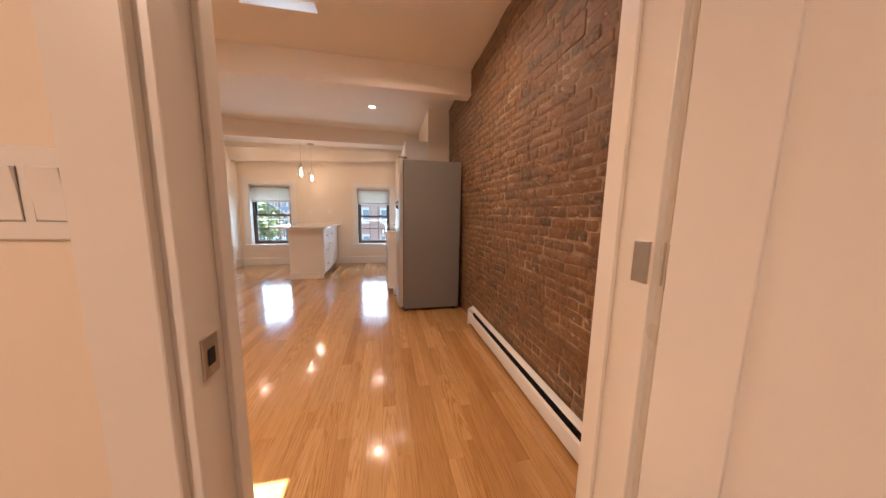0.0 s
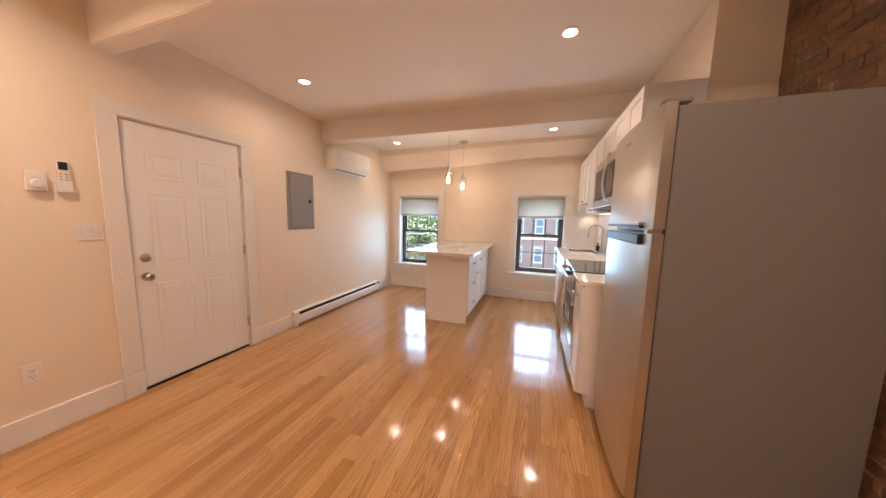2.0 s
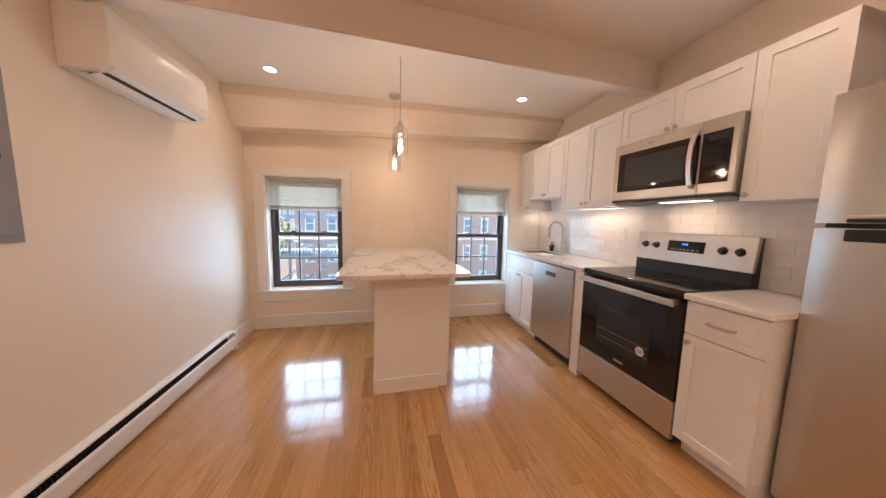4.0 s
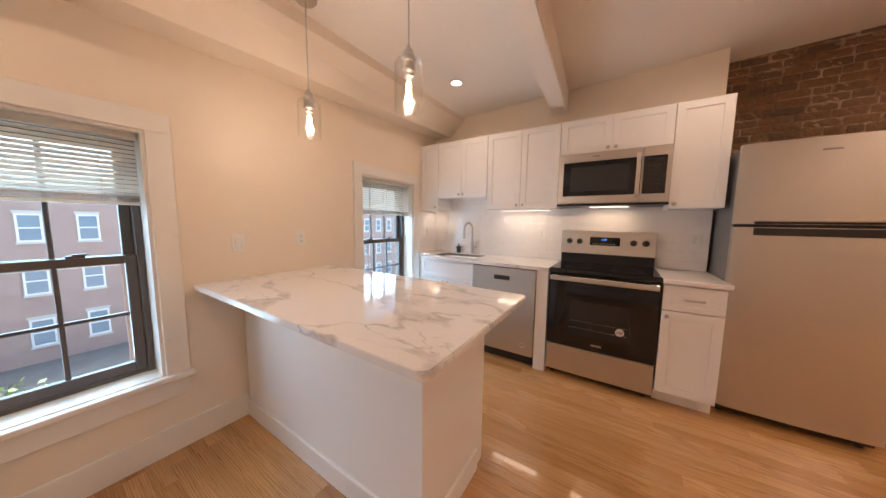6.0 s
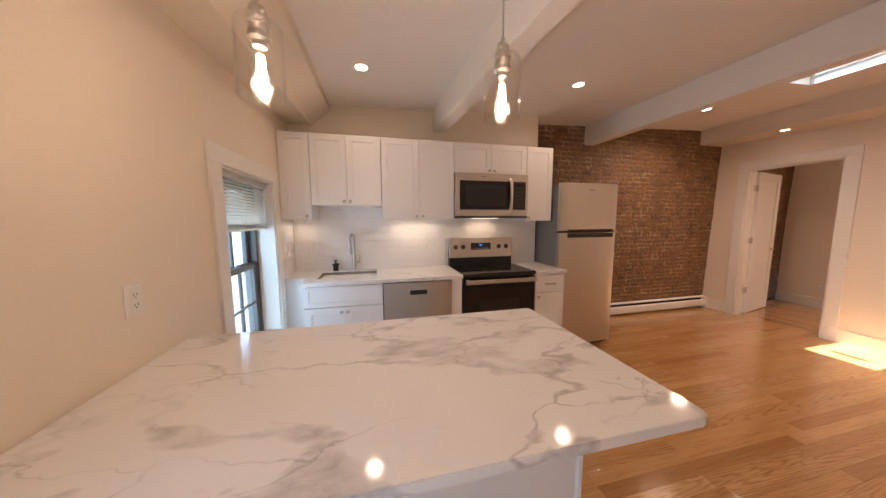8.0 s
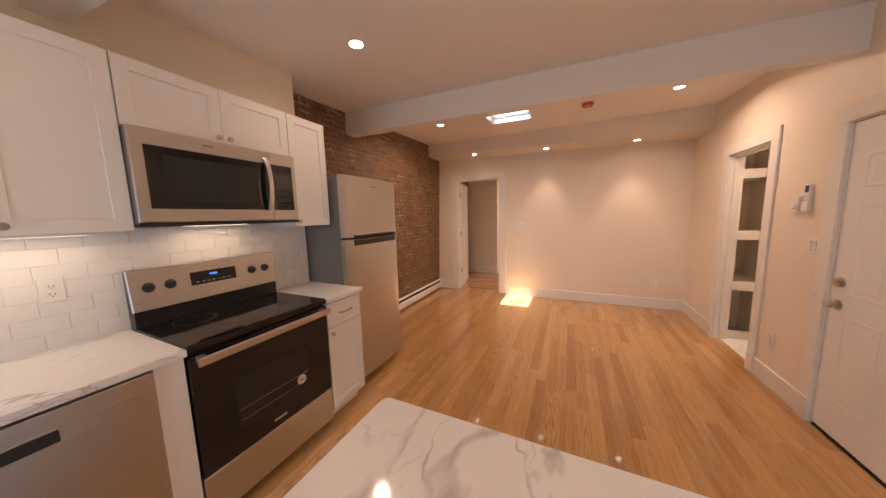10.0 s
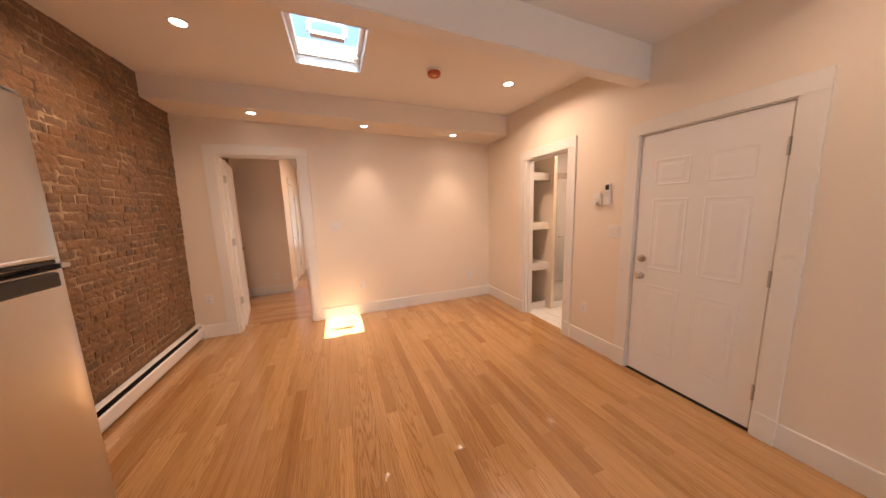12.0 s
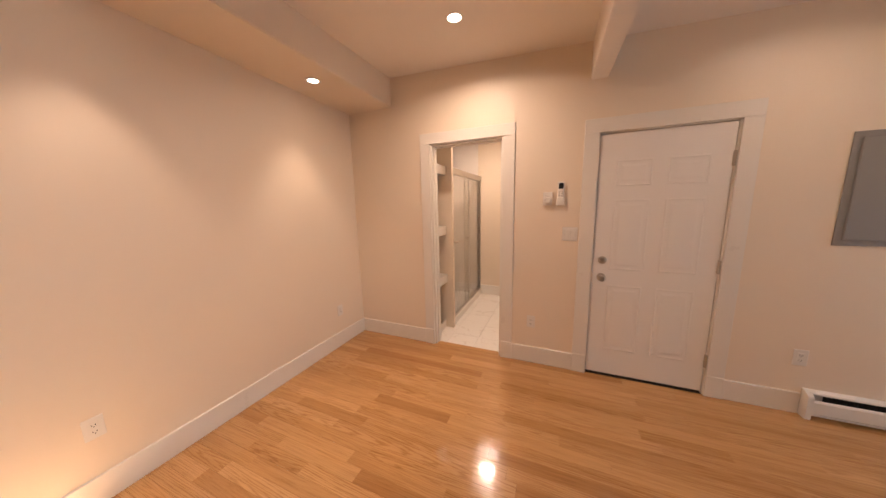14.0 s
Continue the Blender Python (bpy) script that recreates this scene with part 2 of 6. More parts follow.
M_BRICK = brick_mat()
M_MORTAR = mat("lime_mortar", (0.2, 0.14, 0.1), 0.85)
_n = Net(M_MORTAR)
_v = _n.node("ShaderNodeNewGeometry").outputs["Position"]
_n.color(_n.ramp(_n.noise(_v, 5, 5, 0.7), [(0.32, (0.10, 0.06, 0.034)), (0.47, (0.26, 0.168, 0.096)), (0.64, (0.52, 0.39, 0.26))]))
_n.bump(_n.noise(_v, 60, 5, 0.7), 0.8, 0.008)


def pane_mat(name, tint, gloss, rim=0.7):
    """Thin window glass: clear, with a weak mirror image."""
    m = bpy.data.materials.new(name)
    m.use_nodes = True
    t = m.node_tree
    t.nodes.remove(t.nodes["Principled BSDF"])
    tr = t.nodes.new("ShaderNodeBsdfTransparent")
    tr.inputs[0].default_value = (*tint, 1)
    gl = t.nodes.new("ShaderNodeBsdfGlossy")
    gl.inputs["Roughness"].default_value = 0.02
    lw = t.nodes.new("ShaderNodeLayerWeight")
    lw.inputs["Blend"].default_value = 0.5
    pw = t.nodes.new("ShaderNodeMath")
    pw.operation = "POWER"
    pw.inputs[1].default_value = 3.0
    t.links.new(lw.outputs["Facing"], pw.inputs[0])
    fr = t.nodes.new("ShaderNodeMath")
    fr.operation = "MULTIPLY_ADD"
    fr.inputs[1].default_value = rim
    fr.inputs[2].default_value = gloss
    t.links.new(pw.outputs[0], fr.inputs[0])
    mx = t.nodes.new("ShaderNodeMixShader")
    t.links.new(fr.outputs[0], mx.inputs[0])
    t.links.new(tr.outputs[0], mx.inputs[1])
    t.links.new(gl.outputs[0], mx.inputs[2])
    t.links.new(mx.outputs[0], t.nodes["Material Output"].inputs[0])
    return m


M_PANE = pane_mat("window_glass", (0.82, 0.94, 1.0), 0.035)
M_SHADE = pane_mat("lamp_glass", (0.995, 0.995, 0.99), 0.03, 0.4)
M_SHOWER = pane_mat("shower_glass", (0.97, 0.975, 0.965), 0.05)


def glow(name, color, power):
    m = mat(name, color, 0.4)
    b = m.node_tree.nodes["Principled BSDF"]
    b.inputs["Emission Color"].default_value = (*color, 1)
    b.inputs["Emission Strength"].default_value = power
    return m


M_LED = glow("lamp_disc", (1.0, 0.86, 0.7), 1.7)
M_BULB = glow("filament_glow", (1.0, 0.78, 0.54), 7.0)
M_UNDER = glow("under_cabinet_strip", (1.0, 0.85, 0.66), 0.34)
M_CLOCK = glow("blue_digits", (0.05, 0.25, 1.0), 0.33)


# ---- mesh helpers ----
def box(bm, x0, x1, y0, y1, z0, z1):
    vs = [bm.verts.new(p) for p in ((x0, y0, z0), (x1, y0, z0), (x1, y1, z0), (x0, y1, z0), (x0, y0, z1), (x1, y0, z1), (x1, y1, z1), (x0, y1, z1))]
    for f in ((3, 2, 1, 0), (4, 5, 6, 7), (0, 1, 5, 4), (1, 2, 6, 5), (2, 3, 7, 6), (3, 0, 4, 7)):
        bm.faces.new([vs[i] for i in f])
    return vs


def boxes(*dims, bevel=0.0, seg=1):
    bm = bmesh.new()
    for d in dims:
        box(bm, *d)
    if bevel:
        bmesh.ops.bevel(bm, geom=bm.edges[:], offset=bevel, segments=seg, affect="EDGES", profile=0.5)
    return bm


def prism(points, axis, a, b, bevel=0.0):
    """A flat outline, drawn out along one axis from a to b."""
    bm = bmesh.new()

    def at(p, c):
        return {"x": (c, p[0], p[1]), "y": (p[0], c, p[1]), "z": (p[0], p[1], c)}[axis]
    lo = [bm.verts.new(at(p, a)) for p in points]
    hi = [bm.verts.new(at(p, b)) for p in points]
    k = len(points)
    bm.faces.new(lo)
    bm.faces.new(hi)
    for i in range(k):
        bm.faces.new((lo[i], lo[(i + 1) % k], hi[(i + 1) % k], hi[i]))
    bmesh.ops.recalc_face_normals(bm, faces=bm.faces[:])
    if bevel:
        bmesh.ops.bevel(bm, geom=bm.edges[:], offset=bevel, segments=2, affect="EDGES", profile=0.5)
    return bm


def lathe(profile, m=None, steps=24):
    """A turned body: (radius, height) pairs round z."""
    bm = bmesh.new()
    rings = []
    for r, z in profile:
        if r < 1e-5:
            rings.append([bm.verts.new((0, 0, z))])
        else:
            rings.append([bm.verts.new((r * math.cos(2 * math.pi * i / steps), r * math.sin(2 * math.pi * i / steps), z)) for i in range(steps)])
    for a, b in zip(rings, rings[1:]):
        for i in range(steps):
            j = (i + 1) % steps
            q = [a[i % len(a)], a[j % len(a)], b[j % len(b)], b[i % len(b)]]
            u = []
            for w in q:
                if w not in u:
                    u.append(w)
            if len(u) > 2:
                bm.faces.new(u)
    bmesh.ops.recalc_face_normals(bm, faces=bm.faces[:])
    if m is not None:
        bmesh.ops.transform(bm, matrix=m, verts=bm.verts[:])
    return bm


def tube(points, r, steps=10):
    """A round bar along a line of points."""
    bm = bmesh.new()
    pts = [Vector(p) for p in points]
    rings = []
    for i, p in enumerate(pts):
        d = (pts[min(i + 1, len(pts) - 1)] - pts[max(i - 1, 0)]).normalized()
        u = d.orthogonal().normalized() if i == 0 else (u - d * u.dot(d)).normalized()
        w = d.cross(u)
        rings.append([bm.verts.new(p + r * (u * math.cos(2 * math.pi * k / steps) + w * math.sin(2 * math.pi * k / steps))) for k in range(steps)])
    for a, b in zip(rings, rings[1:]):
        for k in range(steps):
            bm.faces.new((a[k], a[(k + 1) % steps], b[(k + 1) % steps], b[k]))
    bm.faces.new(rings[0][::-1])
    bm.faces.new(rings[-1])
    return bm


def merged(*bms):
    out = bmesh.new()
    for b in bms:
        me = bpy.data.meshes.new("joined")
        b.to_mesh(me)
        b.free()
        out.from_mesh(me)
        bpy.data.meshes.remove(me)
    return out


def moved(bm, m):
    bmesh.ops.transform(bm, matrix=m, verts=bm.verts[:])
    return bm


def root_of(ob):
    while ob.parent:
        ob = ob.parent
    return ob


def mesh_of(name, bm, material, origin=(0, 0, 0), smooth=False):
    me = bpy.data.meshes.new(name)
    bmesh.ops.translate(bm, verts=bm.verts[:], vec=-Vector(origin))
    bm.to_mesh(me)
    bm.free()
    me.materials.append(material)
    if smooth:
        for p in me.polygons:
            p.use_smooth = True
        me.set_sharp_from_angle(angle=radians(35))
    return me


def thing(name, at, label, category, group="", kind=""):
    ob = new(name)
    ob.empty_display_size = 0.1
    ob.location = at
    return tagged(ob, label, category, group, kind)


def part(name, bm, material, parent, label="", smooth=False):
    """One mesh under a thing or under a part; coordinates are the world's."""
    r = root_of(parent)
    ob = new(name, mesh_of(name, bm, material, r.location, smooth))
    ob.parent = parent
    return tagged(ob, label)


def solo(name, bm, material, label, category, group="", kind="", smooth=False):
    """A thing of one mesh."""
    return tagged(new(name, mesh_of(name, bm, material, (0, 0, 0), smooth)), label, category, group, kind)


def setting(name, bm, material, label="", category="wall", smooth=False):
    return tagged(new(name, mesh_of(name, bm, material, (0, 0, 0), smooth)), label, category, "", "structure")


# ---- the plan ----
XL, XK, XB = -2.455, 1.25, 1.585      # entry wall, kitchen wall, brick wall
YN, YNB, YW = 0.925, 0.782, 7.10      # bedroom wall (two faces), window wall
YKE = 4.375                            # where the kitchen wall ends at the brick


def brick_x(z):
    """The brick wall leans a little into the room."""
    return 1.622 - 0.027 * z


def ceil_z(x, y):
    return 2.765 + 0.012 * x - 0.040 * (y - 2.4)


def wall_cells(span, heights, openings):
    """Rectangles (a0, a1, z0, z1) of a wall that leave the openings free."""
    cuts_a = sorted({*span, *[o[0] for o in openings], *[o[1] for o in openings]})
    cells = []
    for a0, a1 in zip(cuts_a, cuts_a[1:]):
        mid = (a0 + a1) / 2
        spans = [heights]
        for o in openings:
            if o[0] < mid < o[1]:
                spans = [s for lo, hi in spans for s in ((lo, min(hi, o[2])), (max(lo, o[3]), hi)) if s[1] - s[0] > 1e-6]
        cells += [(a0, a1, lo, hi) for lo, hi in spans]
    return cells


def wall_y(y0, y1, span, heights, openings):
    return boxes(*[(a, b, y0, y1, lo, hi) for a, b, lo, hi in wall_cells(span, heights, openings)])


def wall_x(x0, x1, span, heights, openings):
    return boxes(*[(x0, x1, a, b, lo, hi) for a, b, lo, hi in wall_cells(span, heights, openings)])


# ---- structure ----
ENT = (3.357, 4.186, 0.0, 2.035)        # openings: y or x span, z span
BATH = (1.893, 2.612, 0.0, 2.093)
BED = (0.32, 1.184, 0.0, 2.20)
WIN1 = (-2.266, -1.425, 0.465, 1.79)
WIN2 = (-0.012, 0.762, 0.465, 1.785)
SKY = (-0.405, 0.157, 2.10, 2.82)
TOP = 3.0
ZS = 2.7

setting("wall_west", wall_x(XL - 0.12, XL, (YN, YW + 0.25), (0, TOP), [ENT, BATH]), M_WALL, "cream painted plaster wall with the entry and bathroom doors")
setting("wall_north", wall_y(YW, YW + 0.25, (XL - 0.3, XB + 0.3), (0, TOP), [WIN1, WIN2]), M_WALL, "cream painted plaster wall with two windows")
wall_k = setting("wall_kitchen", boxes((XK, XB + 0.3, YKE, YW, 0, TOP)), M_WALL, "cream painted plaster wall behind the kitchen cabinets")
setting("wall_south", wall_y(YNB, YN, (XL - 0.12, brick_x(0) + 0.02), (0, TOP), [BED]), M_WALL, "cream painted plaster wall with the bedroom doorway")
wall_b = setting("wall_brick", prism([(brick_x(0) + 0.004, 0), (brick_x(0) + 0.3, 0), (brick_x(0) + 0.3, TOP), (brick_x(TOP) + 0.004, TOP)], "y", -1.0, YKE), M_MORTAR, "exposed old brick wall with rough lime mortar")

# sloping ceiling with the skylight's well
bm = bmesh.new()
gx, gy = (XL - 0.1, SKY[0], SKY[1], XB + 0.1), (YN - 0.1, SKY[2], SKY[3], YW + 0.1)
for i in range(3):
    for j in range(3):
        if (i, j) == (1, 1):
            continue
        vs = [bm.verts.new((x, y, ceil_z(x, y))) for x, y in ((gx[i], gy[j]), (gx[i], gy[j + 1]), (gx[i + 1], gy[j + 1]), (gx[i + 1], gy[j]))]
        bm.faces.new(vs)
bmesh.ops.remove_doubles(bm, verts=bm.verts[:], dist=1e-4)
r = bmesh.ops.extrude_face_region(bm, geom=bm.faces[:])
bmesh.ops.translate(bm, verts=[v for v in r["geom"] if isinstance(v, bmesh.types.BMVert)], vec=(0, 0, 0.16))
bmesh.ops.recalc_face_normals(bm, faces=bm.faces[:])
setting("ceiling", bm, M_CEIL, "smooth painted ceiling sloping gently to the windows", "ceiling")


def beam(name, left, right, material, label):
    """left, right: (y0, y1, z of the underside) at the entry wall and at the far end x."""
    bm = bmesh.new()
    rows = []
    for x, (y0, y1, z) in ((XL - 0.02, left), (right[3], right[:3])):
        rows.append([bm.verts.new((x, y, zz)) for y, zz in ((y0, z), (y1, z), (y1, 2.95), (y0, 2.95))])
    for k in range(4):
        bm.faces.new((rows[0][k], rows[0][(k + 1) % 4], rows[1][(k + 1) % 4], rows[1][k]))
    bm.faces.new(rows[0])
    bm.faces.new(rows[1])
    bmesh.ops.recalc_face_normals(bm, faces=bm.faces[:])
    bmesh.ops.bevel(bm, geom=[e for e in bm.edges if abs(e.verts[0].co.x - e.verts[1].co.x) > 1 and e.verts[0].co.z < 2.8], offset=0.006, segments=2, affect="EDGES")
    return setting(name, bm, material, label, "beam")


beam("ceiling_beam_1", (3.275, 3.39, 2.43), (3.33, 3.472, 2.495, XB + 0.05), M_CEIL, "cream boxed ceiling beam between the walls")
beam("ceiling_beam_2", (5.285, 5.42, 2.355), (5.52, 5.655, 2.43, XK + 0.05), M_CEIL, "cream boxed ceiling beam before the kitchen")
beam("soffit_south", (YN - 0.05, 1.47, 2.50), (YN - 0.05, 1.385, 2.615, XB + 0.05), M_WALL, "cream soffit along the bedroom wall with three spots")
bm = bmesh.new()
rows = []
for x, zb, zt in ((XL - 0.02, 2.225, 2.47), (XK + 0.02, 2.405, 2.56)):
    rows.append([bm.verts.new((x, y, z)) for y, z in ((6.875, zb), (YW + 0.03, zb + 0.01), (YW + 0.03, 2.9), (6.66, 2.9), (6.70, zt))])
for k in range(5):
    bm.faces.new((rows[0][k], rows[0][(k + 1) % 5], rows[1][(k + 1) % 5], rows[1][k]))
bm.faces.new(rows[0])
bm.faces.new(rows[1])
bmesh.ops.recalc_face_normals(bm, faces=bm.faces[:])
setting("soffit_north", bm, M_WALL, "cream slanted soffit above the two windows", "soffit")

setting("subfloor", boxes((XL - 0.2, XB + 0.3, YN - 0.2, YW + 0.2, -0.15, -0.02)), M_DARK, "dark subfloor under the boards", "floor")


def casing(name, axis, face, out, span, top, width, label, bottom=0.0, cat="door frame"):
    """Flat boards round an opening: two legs on plinths and a head. out: the way the wall faces (+1 or -1)."""
    t = thing(name, (0, 0, 0), label, cat, "", "structure")
    a, b = span
    f0, f1 = sorted((face, face + out * 0.018))
    p0, p1 = sorted((face, face + out * 0.024))

    def bx(u0, u1, z0, z1, q0=f0, q1=f1):
        return (u0, u1, q0, q1, z0, z1) if axis == "x" else (q0, q1, u0, u1, z0, z1)
    plinth = 0.17 if bottom == 0 else 0
    for u0, u1 in ((a - width, a), (b, b + width)):
        part("casing_leg", boxes(bx(u0, u1, bottom + plinth, top), bevel=0.002), M_TRIM, t)
        if plinth:
            part("plinth_block", boxes(bx(u0 - 0.002, u1 + 0.002, 0.0, plinth, p0, p1), bevel=0.003), M_TRIM, t)
    part("casing_head", boxes(bx(a - width, b + width, top, top + width), bevel=0.002), M_TRIM, t)
    return t


entry_casing = casing("entry_door_casing", "y", XL, 1, ENT[:2], ENT[3], 0.105, "flat white painted casing round the entry door")
bath_casing = casing("bathroom_door_casing", "y", XL, 1, BATH[:2], BATH[3], 0.103, "flat white painted casing round the bathroom doorway")
bed_casing = casing("bedroom_door_casing", "x", YN, 1, BED[:2], BED[3], 0.112, "flat white painted casing round the bedroom doorway")
bed_casing_2 = casing("bedroom_door_casing", "x", YNB, -1, BED[:2], BED[3], 0.085, "flat white painted casing on the bedroom side")


def jamb(t, axis, f0, f1, span, top, stop, thick=0.018):
    """The lining of a doorway and its stop."""
    a, b = span
    m = (f0 + f1) / 2 + stop

    def bx(u0, u1, z0, z1, q0, q1):
        return (u0, u1, q0, q1, z0, z1) if axis == "x" else (q0, q1, u0, u1, z0, z1)
    part("jamb", boxes(bx(a - 0.001, a + thick, 0, top, f0 - 0.002, f1 + 0.002), bevel=0.0015), M_TRIM, t)
    part("jamb", boxes(bx(b - thick, b + 0.001, 0, top, f0 - 0.002, f1 + 0.002), bevel=0.0015), M_TRIM, t)
    part("head_jamb", boxes(bx(a + thick, b - thick, top - thick, top + 0.001, f0 - 0.002, f1 + 0.002), bevel=0.0015), M_TRIM, t)
    if stop is not None:
        w = 0.018
        part("stop", boxes(bx(a + thick, a + thick + 0.011, 0, top - thick, m - w, m + w), bevel=0.0015), M_TRIM, t)
        part("stop", boxes(bx(b - thick - 0.011, b - thick, 0, top - thick, m - w, m + w), bevel=0.0015), M_TRIM, t)
        part("stop", boxes(bx(a + thick + 0.011, b - thick - 0.011, top - thick - 0.011, top - thick, m - w, m + w), bevel=0.0015), M_TRIM, t)


jamb(bed_casing, "x", YNB, YN, BED[:2], BED[3], 0.03)
jamb(bath_casing, "y", XL - 0.12, XL, BATH[:2], BATH[3], 0.0)
jamb(entry_casing, "y", XL - 0.12, XL, ENT[:2], ENT[3], -0.035, 0.009)
# strike plate, hinge leaf and pull in the doorways
part("strike_plate", boxes((0.3375, 0.341, 0.806, 0.848, 0.97, 1.04), bevel=0.001), M_NICKEL, bed_casing, "brushed nickel strike plate")
# near-black patch on the plate paints the shade in its hole
part("strike_hole_shade", boxes((0.3408, 0.342, 0.818, 0.836, 0.99, 1.018)), M_DARK, bed_casing)
for z in (0.38, 1.15, 1.93):
    part("hinge_leaf", boxes((1.1625, 1.1662, 0.786, 0.824, z - 0.045, z + 0.045), bevel=0.001), M_NICKEL, bed_casing, "brushed nickel hinge leaf")
part("pull_plate", boxes((XL - 0.06, XL - 0.035, 2.6105, 2.6145, 0.94, 1.0), bevel=0.001), M_NICKEL, bath_casing)


def baseboard(name, axis, face, out, spans, h=0.158, th=0.016):
    for a, b in spans:
        q0, q1 = sorted((face, face + out * th))
        bm = boxes((a, b, q0, q1, 0.0, h) if axis == "x" else (q0, q1, a, b, 0.0, h), bevel=0.003)
        setting(name, bm, M_TRIM, "tall flat white painted baseboard", "baseboard")


baseboard("baseboard", "y", XL, 1, [(YN + 0.016, BATH[0] - 0.106), (BATH[1] + 0.106, ENT[0] - 0.107), (ENT[1] + 0.107, 4.70), (6.6, YW)])
baseboard("baseboard", "x", YN, 1, [(XL, BED[0] - 0.115), (BED[1] + 0.115, XB - 0.04)])
baseboard("baseboard", "x", YW, -1, [(XL + 0.016, -1.04), (-0.47, 0.84)])


# ---- entry door ----
def door_panels(M, rects):
    """Sunk mouldings with a raised middle for each rectangle (u0, u1, v0, v1)."""
    bm = bmesh.new()
    for u0, u1, v0, v1 in rects:
        rings = []
        for off, d in ((0.0, 0.0005), (0.009, 0.0035), (0.018, 0.001), (0.034, 0.001), (0.05, 0.0036)):
            rings.append([bm.verts.new(p) for p in ((u0 + off, v0 + off, d), (u1 - off, v0 + off, d), (u1 - off, v1 - off, d), (u0 + off, v1 - off, d))])
        for a, b in zip(rings, rings[1:]):
            for k in range(4):
                bm.faces.new((a[k], a[(k + 1) % 4], b[(k + 1) % 4], b[k]))
        bm.faces.new(rings[-1])
    return moved(bm, M)


def face_x(x, y, z, out):
    """Local u, v, w to the world for a front in a plane of constant x, seen from out: u runs to the viewer's right."""
    return Matrix(((0, 0, out, x), (out, 0, 0, y), (0, 1, 0, z), (0, 0, 0, 1)))


def face_y(y, x, z, out):
    return Matrix(((-out, 0, 0, x), (0, 0, out, y), (0, 1, 0, z), (0, 0, 0, 1)))


def knob(M, r, depth, material=None):
    prof = [(0.0, 0), (r * 0.55, 0), (r * 0.45, depth * 0.25), (r * 0.4, depth * 0.5), (r * 0.9, depth * 0.62), (r, depth * 0.8), (r * 0.7, depth * 0.97), (0.0, depth)]
    return lathe(prof, M, 18)


entry = thing("entry_door", (XL - 0.03, 3.766, 0.0), "white painted six-panel steel entry door, closed", "door", "", "structure")
DW = ENT[1] - ENT[0] - 0.026
Md = face_x(XL - 0.003, ENT[0] + 0.013, 0.022, 1)
leaf = part("leaf", moved(boxes((0, DW, 0, 2.0, -0.044, 0), bevel=0.002), Md), M_CAB, entry)
for u0 in (0.115, DW / 2 + 0.045):
    for v0, v1 in ((0.225, 0.80), (0.93, 1.50), (1.60, 1.80)):
        part("panel", door_panels(Md, [(u0, u0 + DW / 2 - 0.16, v0, v1)]), M_CAB, leaf)
for z, rr, dp, nm in ((1.03, 0.032, 0.028, "deadbolt"), (0.885, 0.033, 0.06, "door_knob")):
    Mk = Matrix.Translation((XL - 0.003, ENT[0] + 0.08, z)) @ pose(0, 0, 0, 0, 90, 0)
    b1 = lathe([(0.0, 0), (rr, 0), (rr, 0.006), (rr * 0.8, 0.01), (rr * 0.4, 0.012), (rr * 0.38, dp * 0.45), (rr * 0.8, dp * 0.6), (rr * 0.86, dp * 0.8), (rr * 0.6, dp), (0.0, dp)], Mk, 24)
    part(nm, b1, M_NICKEL, entry, "brushed nickel hardware", True)
for z in (0.28, 1.02, 1.78):
    part("hinge", merged(tube([(XL + 0.009, ENT[1] - 0.011, z - 0.05), (XL + 0.009, ENT[1] - 0.011, z + 0.05)], 0.007, 8), boxes((XL - 0.008, XL + 0.005, ENT[1] - 0.020, ENT[1] - 0.003, z - 0.05, z + 0.05))), M_NICKEL, entry, "brushed nickel hinge")
# near-black strip fills the space below the leaf
part("under_door_strip", boxes((XL - 0.07, XL - 0.004, ENT[0] + 0.02, ENT[1] - 0.02, 0.0, 0.02)), M_DARK, entry, "near-black strip under the entry door")
# added backing, near black in place of the shade behind the door
setting("door_shade_backing", boxes((XL - 0.2, XL - 0.13, ENT[0] - 0.2, ENT[1] + 0.2, 0, 2.2)), M_DARK, "near-black backing that paints the shade behind the entry door")


